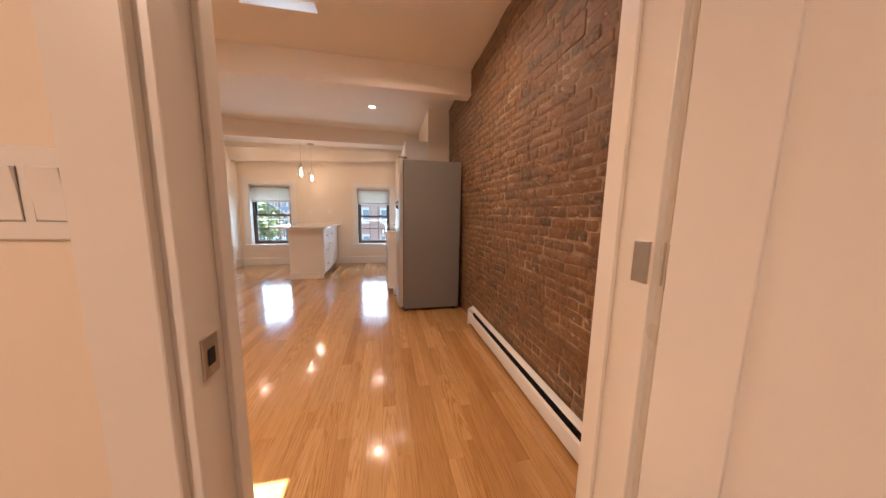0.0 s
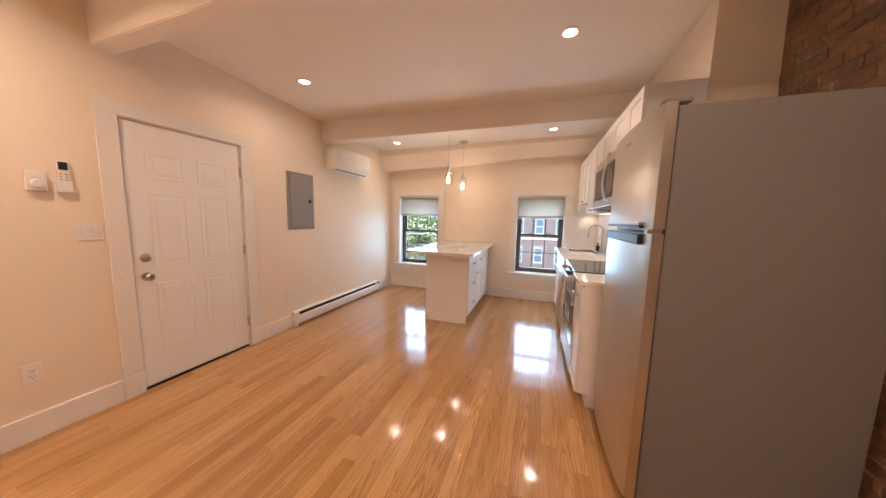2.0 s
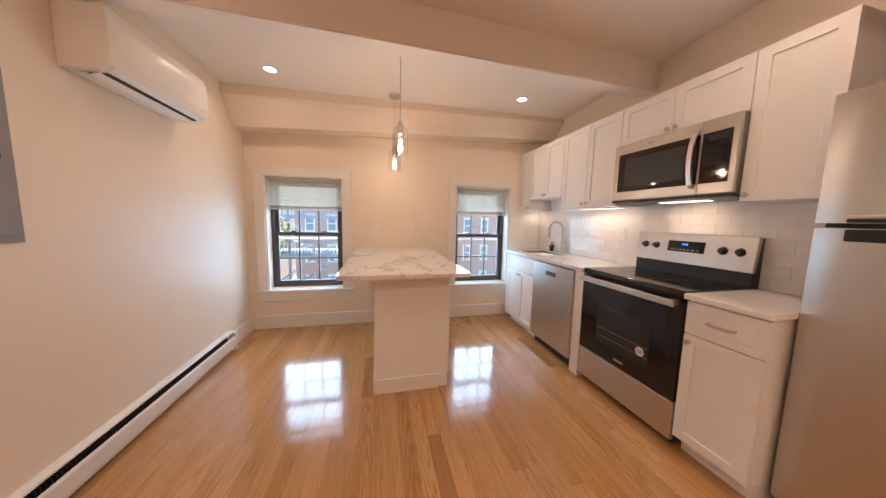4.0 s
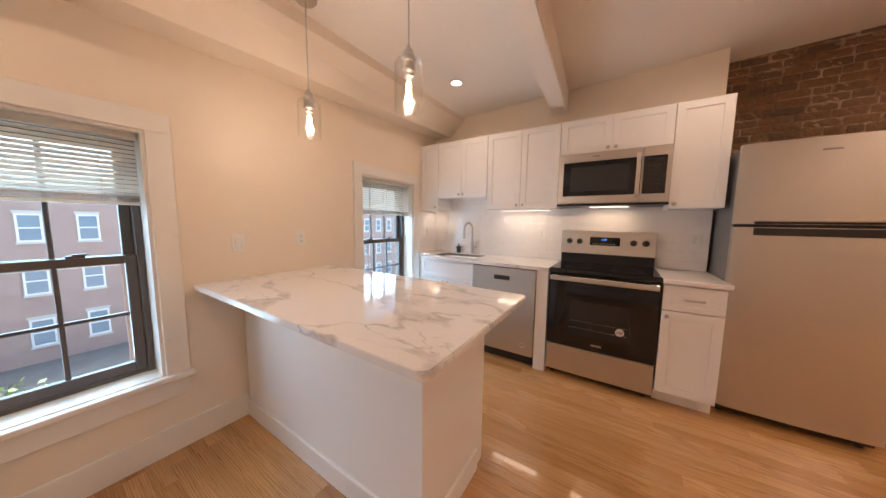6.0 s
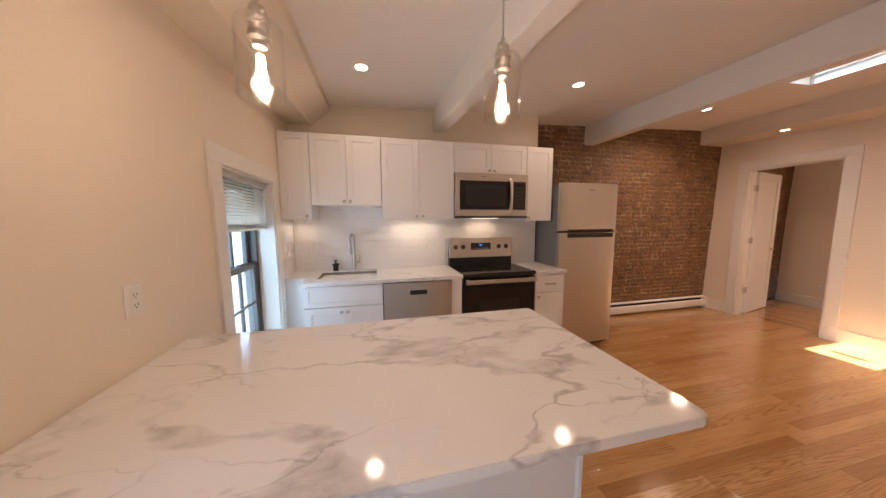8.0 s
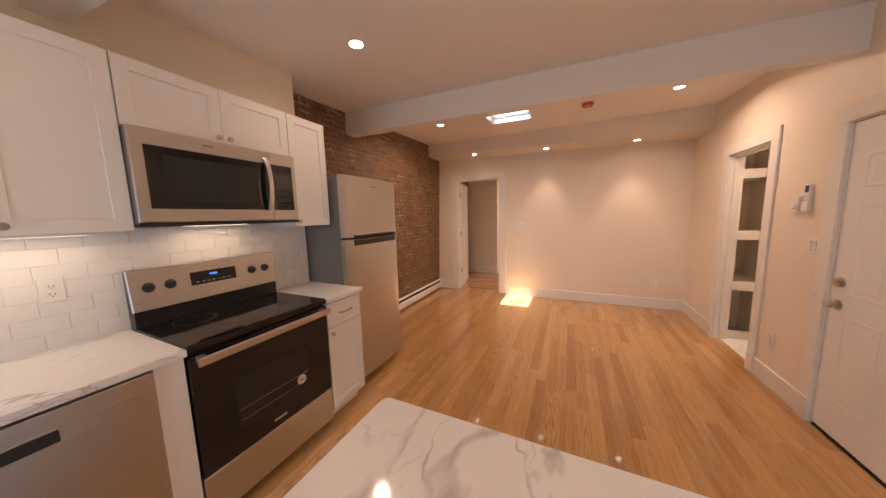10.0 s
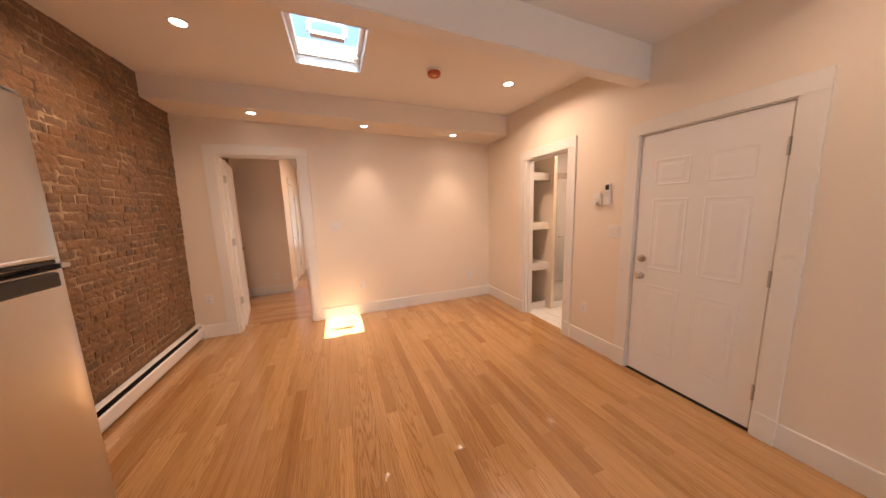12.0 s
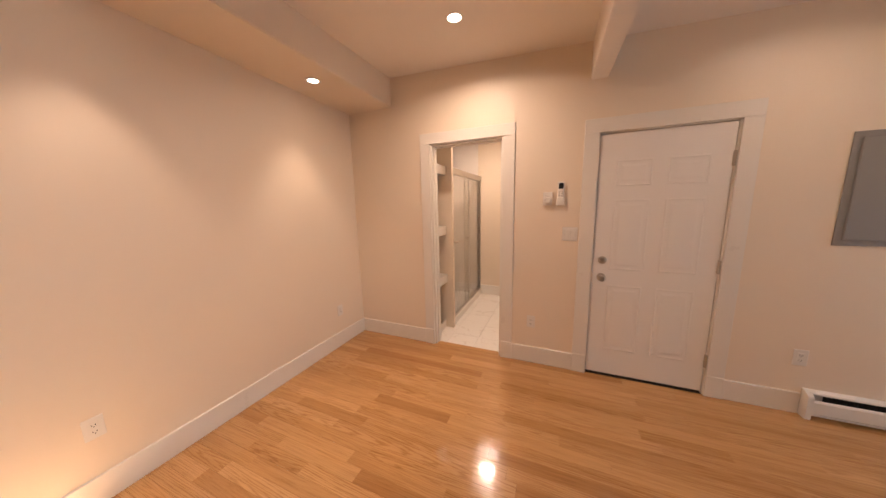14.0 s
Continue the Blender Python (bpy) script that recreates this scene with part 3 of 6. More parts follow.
# ---- windows ----
def window(name, span, z0, z1, wand):
    a, b = span
    w = thing(name, ((a + b) / 2, YW, z0), "bronze-framed double-hung window in white casing with a half-raised blind", "window", "", "structure")
    yi, yo = YW + 0.20, YW + 0.25
    # white lining, stool, apron, casing
    for u0, u1 in ((a - 0.001, a + 0.014), (b - 0.014, b + 0.001)):
        part("side_lining", boxes((u0, u1, YW - 0.002, YW + 0.245, z0, z1)), M_TRIM, w)
    part("head_lining", boxes((a + 0.014, b - 0.014, YW - 0.002, YW + 0.245, z1 - 0.014, z1 + 0.001)), M_TRIM, w)
    part("sill", boxes((a - 0.118, b + 0.118, YW - 0.045, YW - 0.001, z0 - 0.03, z0), bevel=0.004), M_TRIM, w)
    part("sill_board", boxes((a, b, YW - 0.002, YW + 0.245, z0 - 0.03, z0 + 0.004)), M_TRIM, w)
    part("apron", boxes((a - 0.095, b + 0.095, YW - 0.018, YW, z0 - 0.135, z0 - 0.03), bevel=0.002), M_TRIM, w)
    for u0, u1 in ((a - 0.1, a), (b, b + 0.1)):
        part("casing_leg", boxes((u0, u1, YW - 0.018, YW, z0, z1), bevel=0.002), M_TRIM, w)
    part("casing_head", boxes((a - 0.1, b + 0.1, YW - 0.018, YW, z1, z1 + 0.1), bevel=0.002), M_TRIM, w)
    a, b = a + 0.014, b - 0.014
    z1 -= 0.014
    zm = z0 + (z1 - z0) * 0.495
    fy0, fy1 = YW + 0.13, YW + 0.225
    part("window_frame", boxes((a, a + 0.03, fy0, fy1, z0, z1), (b - 0.03, b, fy0, fy1, z0, z1), (a + 0.03, b - 0.03, fy0, fy1, z1 - 0.03, z1), (a + 0.03, b - 0.03, fy0 + 0.01, fy1, z0, z0 + 0.028), bevel=0.002), M_BRONZE, w, "dark bronze window frame")
    a, b = a + 0.03, b - 0.03
    for nm, y0, y1, lo, hi in (("upper_sash", YW + 0.182, YW + 0.215, zm - 0.02, z1 - 0.03), ("lower_sash", YW + 0.14, YW + 0.175, z0 + 0.028, zm + 0.028)):
        s = 0.043
        fr = part(nm, boxes((a, a + s, y0, y1, lo, hi), (b - s, b, y0, y1, lo, hi), (a + s, b - s, y0, y1, lo, lo + s * 1.15), (a + s, b - s, y0, y1, hi - s, hi), bevel=0.003), M_BRONZE, w)
        gx0, gx1, gz0, gz1 = a + s, b - s, lo + s * 1.15, hi - s
        ym = (y0 + y1) / 2
        for k in (1, 2):
            x = gx0 + (gx1 - gx0) * k / 3
            part("muntin", boxes((x - 0.009, x + 0.009, ym - 0.011, ym + 0.011, gz0, gz1), bevel=0.003), M_BRONZE, fr)
        z = (gz0 + gz1) / 2
        part("muntin", boxes((gx0, gx1, ym - 0.0105, ym + 0.0105, z - 0.009, z + 0.009), bevel=0.003), M_BRONZE, fr)
        pn = part("pane", boxes((gx0 - 0.003, gx1 + 0.003, ym - 0.001, ym + 0.001, gz0 - 0.003, gz1 + 0.003)), M_PANE, fr)
        pn.visible_shadow = False
        if nm == "lower_sash":
            for x in (a + 0.2, b - 0.2):
                part("sash_lock", boxes((x - 0.03, x + 0.03, y0 + 0.004, y1 + 0.004, hi + 0.0003, hi + 0.013), (x - 0.012, x + 0.04, y0 - 0.004, y0 + 0.02, hi + 0.013, hi + 0.02), bevel=0.002), M_BRONZE, fr)
    # blind
    bl = thing("window_blind", ((a + b) / 2, YW + 0.06, z1), "ivory horizontal slatted blind, drawn half up", "blind", "window blinds")
    a, b = a - 0.026, b + 0.026
    part("headrail", boxes((a, b, YW + 0.04, YW + 0.085, z1 - 0.036, z1), bevel=0.003), M_BLIND, bl)
    zt, zb = z1 - 0.052, z1 - 0.315
    k = 13
    for i in range(k):
        z = zt - (zt - zb) * i / (k - 1)
        bm = bmesh.new()
        prof = [(-0.0098, -0.011), (-0.0052, -0.0042), (0.0, 0.001), (0.0052, 0.0058), (0.0098, 0.0102)]
        lo = [bm.verts.new((a + 0.004, YW + 0.0625 + p, z + q)) for p, q in prof]
        hi = [bm.verts.new((b - 0.004, YW + 0.0625 + p, z + q)) for p, q in prof]
        for m in range(4):
            bm.faces.new((lo[m], lo[m + 1], hi[m + 1], hi[m]))
        bmesh.ops.solidify(bm, geom=bm.faces[:], thickness=0.0009)
        part("slat", bm, M_BLIND, bl, "", True)
    for i in range(9):
        z = zb - 0.006 - 0.0032 * i
        part("slat", boxes((a + 0.004, b - 0.004, YW + 0.05, YW + 0.075, z - 0.0012, z)), M_BLIND, bl)
    part("bottom_rail", boxes((a + 0.002, b - 0.002, YW + 0.05, YW + 0.075, zb - 0.052, zb - 0.035), bevel=0.003), M_BLIND, bl)
    for x in (a + 0.13, (a + b) / 2, b - 0.13):
        part("ladder_cord", boxes((x - 0.001, x + 0.001, YW + 0.048, YW + 0.05, zb - 0.035, zt)), M_BLIND, bl)
    part("tilt_wand", tube([(wand, YW + 0.035, z1 - 0.03), (wand + 0.006, YW + 0.03, z1 - 0.62)], 0.004, 8), M_SHADE, bl, "clear plastic wand")
    part("lift_cord", tube([(b - 0.06, YW + 0.036, z1 - 0.03), (b - 0.062, YW + 0.034, zb - 0.01)], 0.0012, 6), M_BLIND, bl)


window("window_1", WIN1[:2], WIN1[2], WIN1[3], WIN1[0] + 0.15)
window("window_2", WIN2[:2], WIN2[2], WIN2[3], WIN2[0] + 0.13)

# ---- skylight ----
sk = thing("skylight", ((SKY[0] + SKY[1]) / 2, (SKY[2] + SKY[3]) / 2, 2.76), "white-framed roof skylight with a crank, bright sky above", "skylight", "", "structure")
x0, x1, y0, y1 = SKY


def sloped(bm):
    for v in bm.verts:
        v.co.z += ceil_z(v.co.x, v.co.y)
    return bm


part("lining", sloped(boxes((x0 - 0.002, x0 + 0.014, y0, y1, -0.002, 0.2), (x1 - 0.014, x1 + 0.002, y0, y1, -0.002, 0.2), (x0 + 0.014, x1 - 0.014, y0, y0 + 0.014, -0.002, 0.2), (x0 + 0.014, x1 - 0.014, y1 - 0.014, y1, -0.002, 0.2))), M_TRIM, sk)
part("sash", sloped(boxes((x0 + 0.014, x0 + 0.05, y0 + 0.014, y1 - 0.014, 0.07, 0.12), (x1 - 0.05, x1 - 0.014, y0 + 0.014, y1 - 0.014, 0.07, 0.12), (x0 + 0.05, x1 - 0.05, y0 + 0.014, y0 + 0.032, 0.07, 0.12), (x0 + 0.05, x1 - 0.05, y1 - 0.036, y1 - 0.014, 0.07, 0.12), bevel=0.004)), M_TRIM, sk)
pn = part("pane", sloped(boxes((x0 + 0.048, x1 - 0.048, y0 + 0.03, y1 - 0.034, 0.098, 0.102))), M_PANE, sk)
pn.visible_shadow = False
part("control_bar", sloped(boxes(((x0 + x1) / 2 - 0.12, (x0 + x1) / 2 + 0.12, 2.505, 2.56, 0.03, 0.055), ((x0 + x1) / 2 - 0.14, (x0 + x1) / 2 - 0.11, 2.52, 2.545, 0.055, 0.1), ((x0 + x1) / 2 + 0.11, (x0 + x1) / 2 + 0.14, 2.52, 2.545, 0.055, 0.1), bevel=0.003)), M_TRIM, sk)
part("crank", sloped(merged(boxes((x0 + 0.03, x0 + 0.075, y0 + 0.08, y0 + 0.15, 0.045, 0.07), bevel=0.006), tube([(x0 + 0.05, y0 + 0.11, 0.05), (x0 + 0.05, y0 + 0.11, 0.02), (x0 + 0.06, y0 + 0.13, 0.015)], 0.006, 8))), M_TRIM, sk)


# ---- recessed lights ----
def can(x, y, z, r, watts, angle, blend=0.6, group="recessed ceiling lights"):
    c = thing("recessed_light", (x, y, z), "round white recessed ceiling light, switched on", "ceiling light", group)
    part("trim_ring", lathe([(r, 0.004), (r + 0.018, 0.0), (r + 0.02, -0.003), (r + 0.002, -0.006), (r, -0.004)], Matrix.Translation((x, y, z)), 28), M_TRIM, c, "", True)
    part("lens", lathe([(0.0, -0.003), (r, -0.003)], Matrix.Translation((x, y, z)), 28), M_LED, c, "glowing lens")
    if angle > 150:
        la = new("lamp", bpy.data.lights.new("lamp", "AREA"))
        la.data.shape, la.data.size, la.data.spread = "DISK", 2 * r, radians(158)
    else:
        la = new("lamp", bpy.data.lights.new("lamp", "SPOT"))
        la.data.shadow_soft_size = r
        la.data.spot_size, la.data.spot_blend = radians(angle), blend
    la.data.energy, la.data.color = watts, WARM
    la.location = (x, y, z - 0.02)


for x, y in ((0.80, 2.44), (-1.835, 2.39), (-1.875, 4.44), (0.475, 4.465), (-1.91, 6.36), (0.47, 6.35)):
    can(x, y, ceil_z(x, y), 0.045, CANS[int(y) // 2 * 2], 172, 0.8)
for x, y in ((0.70, 1.255), (-0.493, 1.21), (-1.712, 1.22)):
    can(x, y, 2.50 + (x - XL) / 4.09 * 0.115, 0.042, SPOT_W, 72, 0.7, "soffit spots")

# smoke detector
sx, sy = -1.02, 2.40
d = thing("smoke_detector", (sx, sy, ceil_z(sx, sy)), "round white smoke detector with a red plastic dust cover", "smoke detector")
Mz = Matrix.Translation((sx, sy, ceil_z(sx, sy))) @ pose(0, 0, 0, 180, 0, 0)
part("base", lathe([(0.0, -0.003), (0.068, -0.003), (0.068, 0.016), (0.062, 0.02), (0.0, 0.02)], Mz, 28), M_PLASTIC, d, "", True)
part("dust_cover", lathe([(0.060, 0.0202), (0.062, 0.03), (0.055, 0.05), (0.0, 0.053)], Mz, 28), M_RED, d, "red plastic cover", True)
part("sticker", moved(boxes((-0.02, 0.02, -0.028, 0.005, 0.0532, 0.054)), Mz), M_YEL, d, "yellow sticker")


# ---- pendants ----
def pendant(x, y, zb):
    zc = ceil_z(x, y)
    p = thing("pendant_light", (x, y, zc), "clear glass cylinder pendant lamp with a glowing bulb", "pendant light", "pendant lights over the island")
    T = Matrix.Translation
    part("canopy", lathe([(0.0, 0.003), (0.062, 0.003), (0.062, -0.012), (0.05, -0.026), (0.0, -0.028)], T((x, y, zc)), 28), M_NICKEL, p, "brushed nickel canopy", True)
    part("cord", tube([(x, y, zc - 0.026), (x, y, zb + 0.26)], 0.0032, 8), M_NICKEL, p)
    part("socket", lathe([(0.0, 0.268), (0.007, 0.268), (0.009, 0.254), (0.019, 0.248), (0.023, 0.236), (0.019, 0.226), (0.025, 0.219), (0.03, 0.212), (0.03, 0.2), (0.025, 0.196), (0.025, 0.176), (0.029, 0.172), (0.029, 0.16), (0.02, 0.152), (0.018, 0.14), (0.0, 0.14)], T((x, y, zb)), 24), M_NICKEL, p, "brushed nickel socket", True)
    R, H = 0.062, 0.212
    sh = part("shade", lathe([(0.029, H - 0.0), (0.040, H - 0.003), (0.056, H - 0.009), (R, H - 0.02), (R, 0.0), (R - 0.003, 0.0), (R - 0.003, H - 0.021), (0.053, H - 0.011), (0.029, H - 0.004)], T((x, y, zb)), 32), M_SHADE, p, "clear glass shade", True)
    sh.visible_shadow = False
    bu = part("bulb", lathe([(0.0, 0.008), (0.01, 0.012), (0.024, 0.04), (0.0305, 0.066), (0.027, 0.09), (0.016, 0.122), (0.013, 0.142), (0.0, 0.143)], T((x, y, zb)), 20), M_SHADE, p, "clear glass bulb", True)
    bu.visible_shadow = False
    fl = part("filament", merged(*[tube([(x + 0.007 * math.cos(a), y + 0.007 * math.sin(a), zb + 0.118), (x + 0.013 * math.cos(a), y + 0.013 * math.sin(a), zb + 0.03)], 0.0036, 6) for a in (0, 1.57, 3.14, 4.71)]), M_BULB, bu, "glowing filament")
    la = new("lamp", bpy.data.lights.new("lamp", "POINT"))
    la.data.energy, la.data.color, la.data.shadow_soft_size = PEND_W, WARM, 0.03
    la.location = (x, y, zb + 0.07)


pendant(-0.84, 6.575, 1.828)
pendant(-0.84, 5.825, 1.828)


# ---- kitchen ----
def shaker(w, h, frame=0.056, th=0.02, rec=0.008):
    """A framed front with a sunk panel in one piece, local u, v, w."""
    bm = bmesh.new()
    e = 0.0012
    rings = []
    for o, d in ((0.0, -th), (0.0, -e), (e, 0.0), (frame - e, 0.0), (frame, -e), (frame, -rec)):
        rings.append([bm.verts.new(p) for p in ((o, o, d), (w - o, o, d), (w - o, h - o, d), (o, h - o, d))])
    for a, b in zip(rings, rings[1:]):
        for k in range(4):
            bm.faces.new((a[k], a[(k + 1) % 4], b[(k + 1) % 4], b[k]))
    bm.faces.new(rings[-1])
    bm.faces.new(rings[0][::-1])
    return bm


def slab_front(w, h, th=0.02):
    return shaker(w, h, min(0.04, h * 0.27), th, 0.006)


def round_knob(M, u, v):
    return knob(M @ Matrix.Translation((u, v, 0)), 0.015, 0.027)


def bar_pull(M, u, v, w):
    pts = [(u - w / 2, v, 0), (u - w / 2, v, 0.024), (u - w / 2 + 0.006, v, 0.03), (u + w / 2 - 0.006, v, 0.03), (u + w / 2, v, 0.024), (u + w / 2, v, 0)]
    return moved(merged(tube(pts, 0.0055, 8), boxes((u - w / 2 + 0.004, u + w / 2 - 0.004, v - 0.0075, v + 0.0075, 0.0255, 0.034), bevel=0.002)), M)


def cabinet(name, x0, x1, y0, y1, z0, z1, fronts, label, out=-1, toe=0.0, group="kitchen cabinets", category="cabinet"):
    """A carcass with fronts on its x face. fronts: (u0, u1, v0, v1, kind, knob u, knob v), u to the viewer's right."""
    c = thing(name, ((x0 + x1) / 2, (y0 + y1) / 2, z0), label, category, group)
    f = x0 if out < 0 else x1
    back = x1 if out < 0 else x0
    c0, c1 = sorted((f - out * 0.0215, back))
    e = 0.0015
    part("body", boxes((c0, c1, y0 + e, y1 - e, z0 + toe, z1), bevel=0.001), M_CAB, c)
    if toe:
        t0, t1 = sorted((f - out * 0.085, back))
        part("toe_kick", boxes((t0, t1, y0 + e, y1 - e, z0, z0 + toe)), M_CAB, c)
    M = face_x(f, y1 if out < 0 else y0, z0, out)
    for u0, u1, v0, v1, kind, ku, kv in fronts:
        g = 0.0016
        Mf = M @ Matrix.Translation((u0 + g, v0 + g, 0))
        w, h = u1 - u0 - 2 * g, v1 - v0 - 2 * g
        dr = part("drawer" if kind == "drawer" else "door", moved(slab_front(w, h) if kind == "drawer" else shaker(w, h), Mf), M_CAB, c)
        if kind == "drawer" and ku is not None:
            part("handle", bar_pull(M, ku, kv, 0.11), M_NICKEL, dr, "brushed nickel bar handle", True)
        elif ku is not None:
            part("knob", round_knob(M, ku, kv), M_NICKEL, dr, "brushed nickel round knob", True)
    return c


UF, ZU0, ZU1 = 0.927, 1.48, 2.25
white = "white lacquered shaker wall cabinet"
cabinet("wall_cabinet", UF, XK, 6.845, YW - 0.003, ZU0, ZU1, [(0, 0.252, 0, ZU1 - ZU0, "door", 0.215, 0.035)], white + " with one narrow door beside the window")
cabinet("wall_cabinet", UF, XK, 6.222, 6.843, 1.615, ZU1, [(0, 0.31, 0, ZU1 - 1.615, "door", 0.285, 0.035), (0.31, 0.621, 0, ZU1 - 1.615, "door", 0.337, 0.035)], white + " with two short doors above the sink")
cabinet("wall_cabinet", UF, XK, 5.506, 6.22, ZU0, ZU1, [(0, 0.357, 0, ZU1 - ZU0, "door", 0.331, 0.035), (0.357, 0.714, 0, ZU1 - ZU0, "door", 0.39, 0.035)], white + " with two tall doors")
cabinet("wall_cabinet", UF, XK, 4.70, 5.504, 1.95, ZU1, [(0, 0.402, 0, ZU1 - 1.95, "door", 0.375, 0.03), (0.402, 0.804, 0, ZU1 - 1.95, "door", 0.43, 0.03)], white + " with two low doors above the microwave")
cabinet("wall_cabinet", UF, XK, 4.382, 4.698, ZU0 - 0.015, ZU1, [(0, 0.316, 0, ZU1 - ZU0 + 0.015, "door", 0.03, 0.035)], white + " with one tall door beside the refrigerator")

BF, CT = 0.665, 0.955
base = "white lacquered shaker base cabinet"
H0 = CT - 0.032
cabinet("base_cabinet", BF, XK, 6.237, 6.89, 0, H0, [(0, 0.653, H0 - 0.19, H0 - 0.01, "drawer", None, 0), (0, 0.326, 0.105, H0 - 0.195, "door", 0.30, H0 - 0.235), (0.326, 0.653, 0.105, H0 - 0.195, "door", 0.353, H0 - 0.235)], base + " under the sink", toe=0.1)
solo("filler_cabinet", boxes((0.885, XK, 6.892, YW - 0.003, 0.0, H0), bevel=0.002), M_CAB, "narrow white filler cabinet set back beside the window", "cabinet", "kitchen cabinets")
solo("filler_cabinet", boxes((BF, XK, 5.50, 5.60, 0.0, H0), bevel=0.0015), M_CAB, "narrow white filler cabinet between dishwasher and range", "cabinet", "kitchen cabinets")
cabinet("base_cabinet", BF, XK, 4.378, 4.712, 0, H0, [(0, 0.334, H0 - 0.19, H0 - 0.01, "drawer", 0.167, H0 - 0.1), (0, 0.334, 0.105, H0 - 0.195, "door", 0.03, H0 - 0.235)], base + " with one drawer beside the refrigerator", toe=0.1)

# worktops
SX0, SX1, SY0, SY1 = 0.80, 1.145, 6.285, 6.815
wt = boxes((0.64, SX0, 5.495, 6.915, CT - 0.03, CT), (SX1, XK, 5.495, 6.915, CT - 0.03, CT), (SX0, SX1, 5.495, SY0, CT - 0.03, CT), (SX0, SX1, SY1, 6.915, CT - 0.03, CT), (0.865, XK, 6.915, YW - 0.002, CT - 0.03, CT))
solo("worktop", wt, M_MARBLE, "white quartz worktop with grey veins round the sink", "worktop")
solo("worktop", boxes((0.64, XK, 4.362, 4.716, CT - 0.03, CT), bevel=0.002), M_MARBLEP, "short white quartz worktop beside the refrigerator", "worktop")
sink = thing("sink", (0.96, 6.555, CT - 0.2), "undermounted stainless steel kitchen sink", "sink")
zb = CT - 0.21
part("basin", boxes((SX0 + 0.0005, SX0 + 0.006, SY0 + 0.0005, SY1 - 0.0005, zb, CT - 0.006), (SX1 - 0.006, SX1 - 0.0005, SY0 + 0.0005, SY1 - 0.0005, zb, CT - 0.006), (SX0 + 0.006, SX1 - 0.006, SY0 + 0.0005, SY0 + 0.006, zb, CT - 0.006), (SX0 + 0.006, SX1 - 0.006, SY1 - 0.006, SY1 - 0.0005, zb, CT - 0.006), (SX0 + 0.006, SX1 - 0.006, SY0 + 0.006, SY1 - 0.006, zb, zb + 0.006)), M_SINK, sink)
part("drain", lathe([(0.0, 0.008), (0.03, 0.008), (0.042, 0.01), (0.044, 0.006)], Matrix.Translation((0.98, 6.555, zb)), 24), M_CHROME, sink, "", True)
fau = thing("faucet", (1.195, 6.555, CT), "brushed nickel gooseneck pull-down kitchen faucet", "faucet")
fx, fy = 1.197, 6.515
part("body", lathe([(0.0, 0), (0.027, 0), (0.027, 0.006), (0.021, 0.014), (0.019, 0.14), (0.014, 0.155), (0.0, 0.156)], Matrix.Translation((fx, fy, CT)), 20), M_NICKEL, fau, "", True)
arc = [(fx, fy, CT + 0.15)] + [(fx, fy, CT + 0.24)] + [(fx - 0.085 + 0.085 * math.cos(a), fy + 0.012 * (1 - math.cos(a)), CT + 0.29 + 0.085 * math.sin(a)) for a in [math.pi * k / 12 for k in range(0, 13)]]
part("spout", tube(arc, 0.0125, 12), M_NICKEL, fau, "", True)
ex, ey, ez = arc[-1]
part("spray_head", lathe([(0.0, -0.10), (0.016, -0.10), (0.018, -0.085), (0.016, -0.03), (0.013, 0.012), (0.0, 0.013)], Matrix.Translation((ex, ey, ez)), 18), M_NICKEL, fau, "", True)
part("lever", merged(tube([(fx, fy - 0.015, CT + 0.085), (fx, fy - 0.055, CT + 0.085)], 0.012, 12), tube([(fx, fy - 0.05, CT + 0.085), (fx + 0.004, fy - 0.056, CT + 0.155)], 0.0055, 10)), M_NICKEL, fau, "", True)
sd = thing("soap_dispenser", (1.19, 6.70, CT), "small black soap dispenser beside the faucet", "soap dispenser")
part("bottle", lathe([(0.0, 0), (0.024, 0), (0.026, 0.004), (0.026, 0.055), (0.034, 0.06), (0.034, 0.075), (0.012, 0.08), (0.0, 0.081)], Matrix.Translation((1.19, 6.70, CT)), 18), M_BLACKP, sd, "", True)
part("pump", lathe([(0.0, 0.08), (0.007, 0.08), (0.007, 0.1), (0.016, 0.103), (0.016, 0.11), (0.0, 0.111)], Matrix.Translation((1.19, 6.70, CT)), 14), M_BLACKP, sd, "", True)


def logo(parent, M, w, h, material):
    """A maker's mark as a plain bar."""
    part("badge", moved(boxes((-w / 2, w / 2, -h / 2, h / 2, 0, 0.0012)), M), material, parent, "small plain badge")


# dishwasher
dw = thing("dishwasher", (0.95, 5.92, 0), "stainless steel built-in dishwasher with a pocket handle", "dishwasher")
part("tub", boxes((BF + 0.02, XK, 5.603, 6.233, 0.1, H0)), M_DARK, dw)
part("toe_kick", boxes((BF + 0.05, XK, 5.603, 6.233, 0.0, 0.1)), M_BLACKP, dw, "black toe kick")
Mw = face_x(BF - 0.018, 6.231, 0.0, -1)
dd = part("door", moved(boxes((0, 0.626, 0.105, H0 - 0.012, -0.035, 0), bevel=0.004, seg=2), Mw), M_STEEL, dw)
part("handle_band", moved(boxes((0.03, 0.596, 0.795, 0.85, 0.0002, 0.002), bevel=0.0008), Mw), M_STEELV, dd)
part("pocket_handle", moved(merged(boxes((0.235, 0.391, 0.80, 0.842, 0.0022, 0.006), bevel=0.002), boxes((0.25, 0.376, 0.806, 0.832, 0.006, 0.0068))), Mw), M_BLACKP, dd, "dark pocket handle")
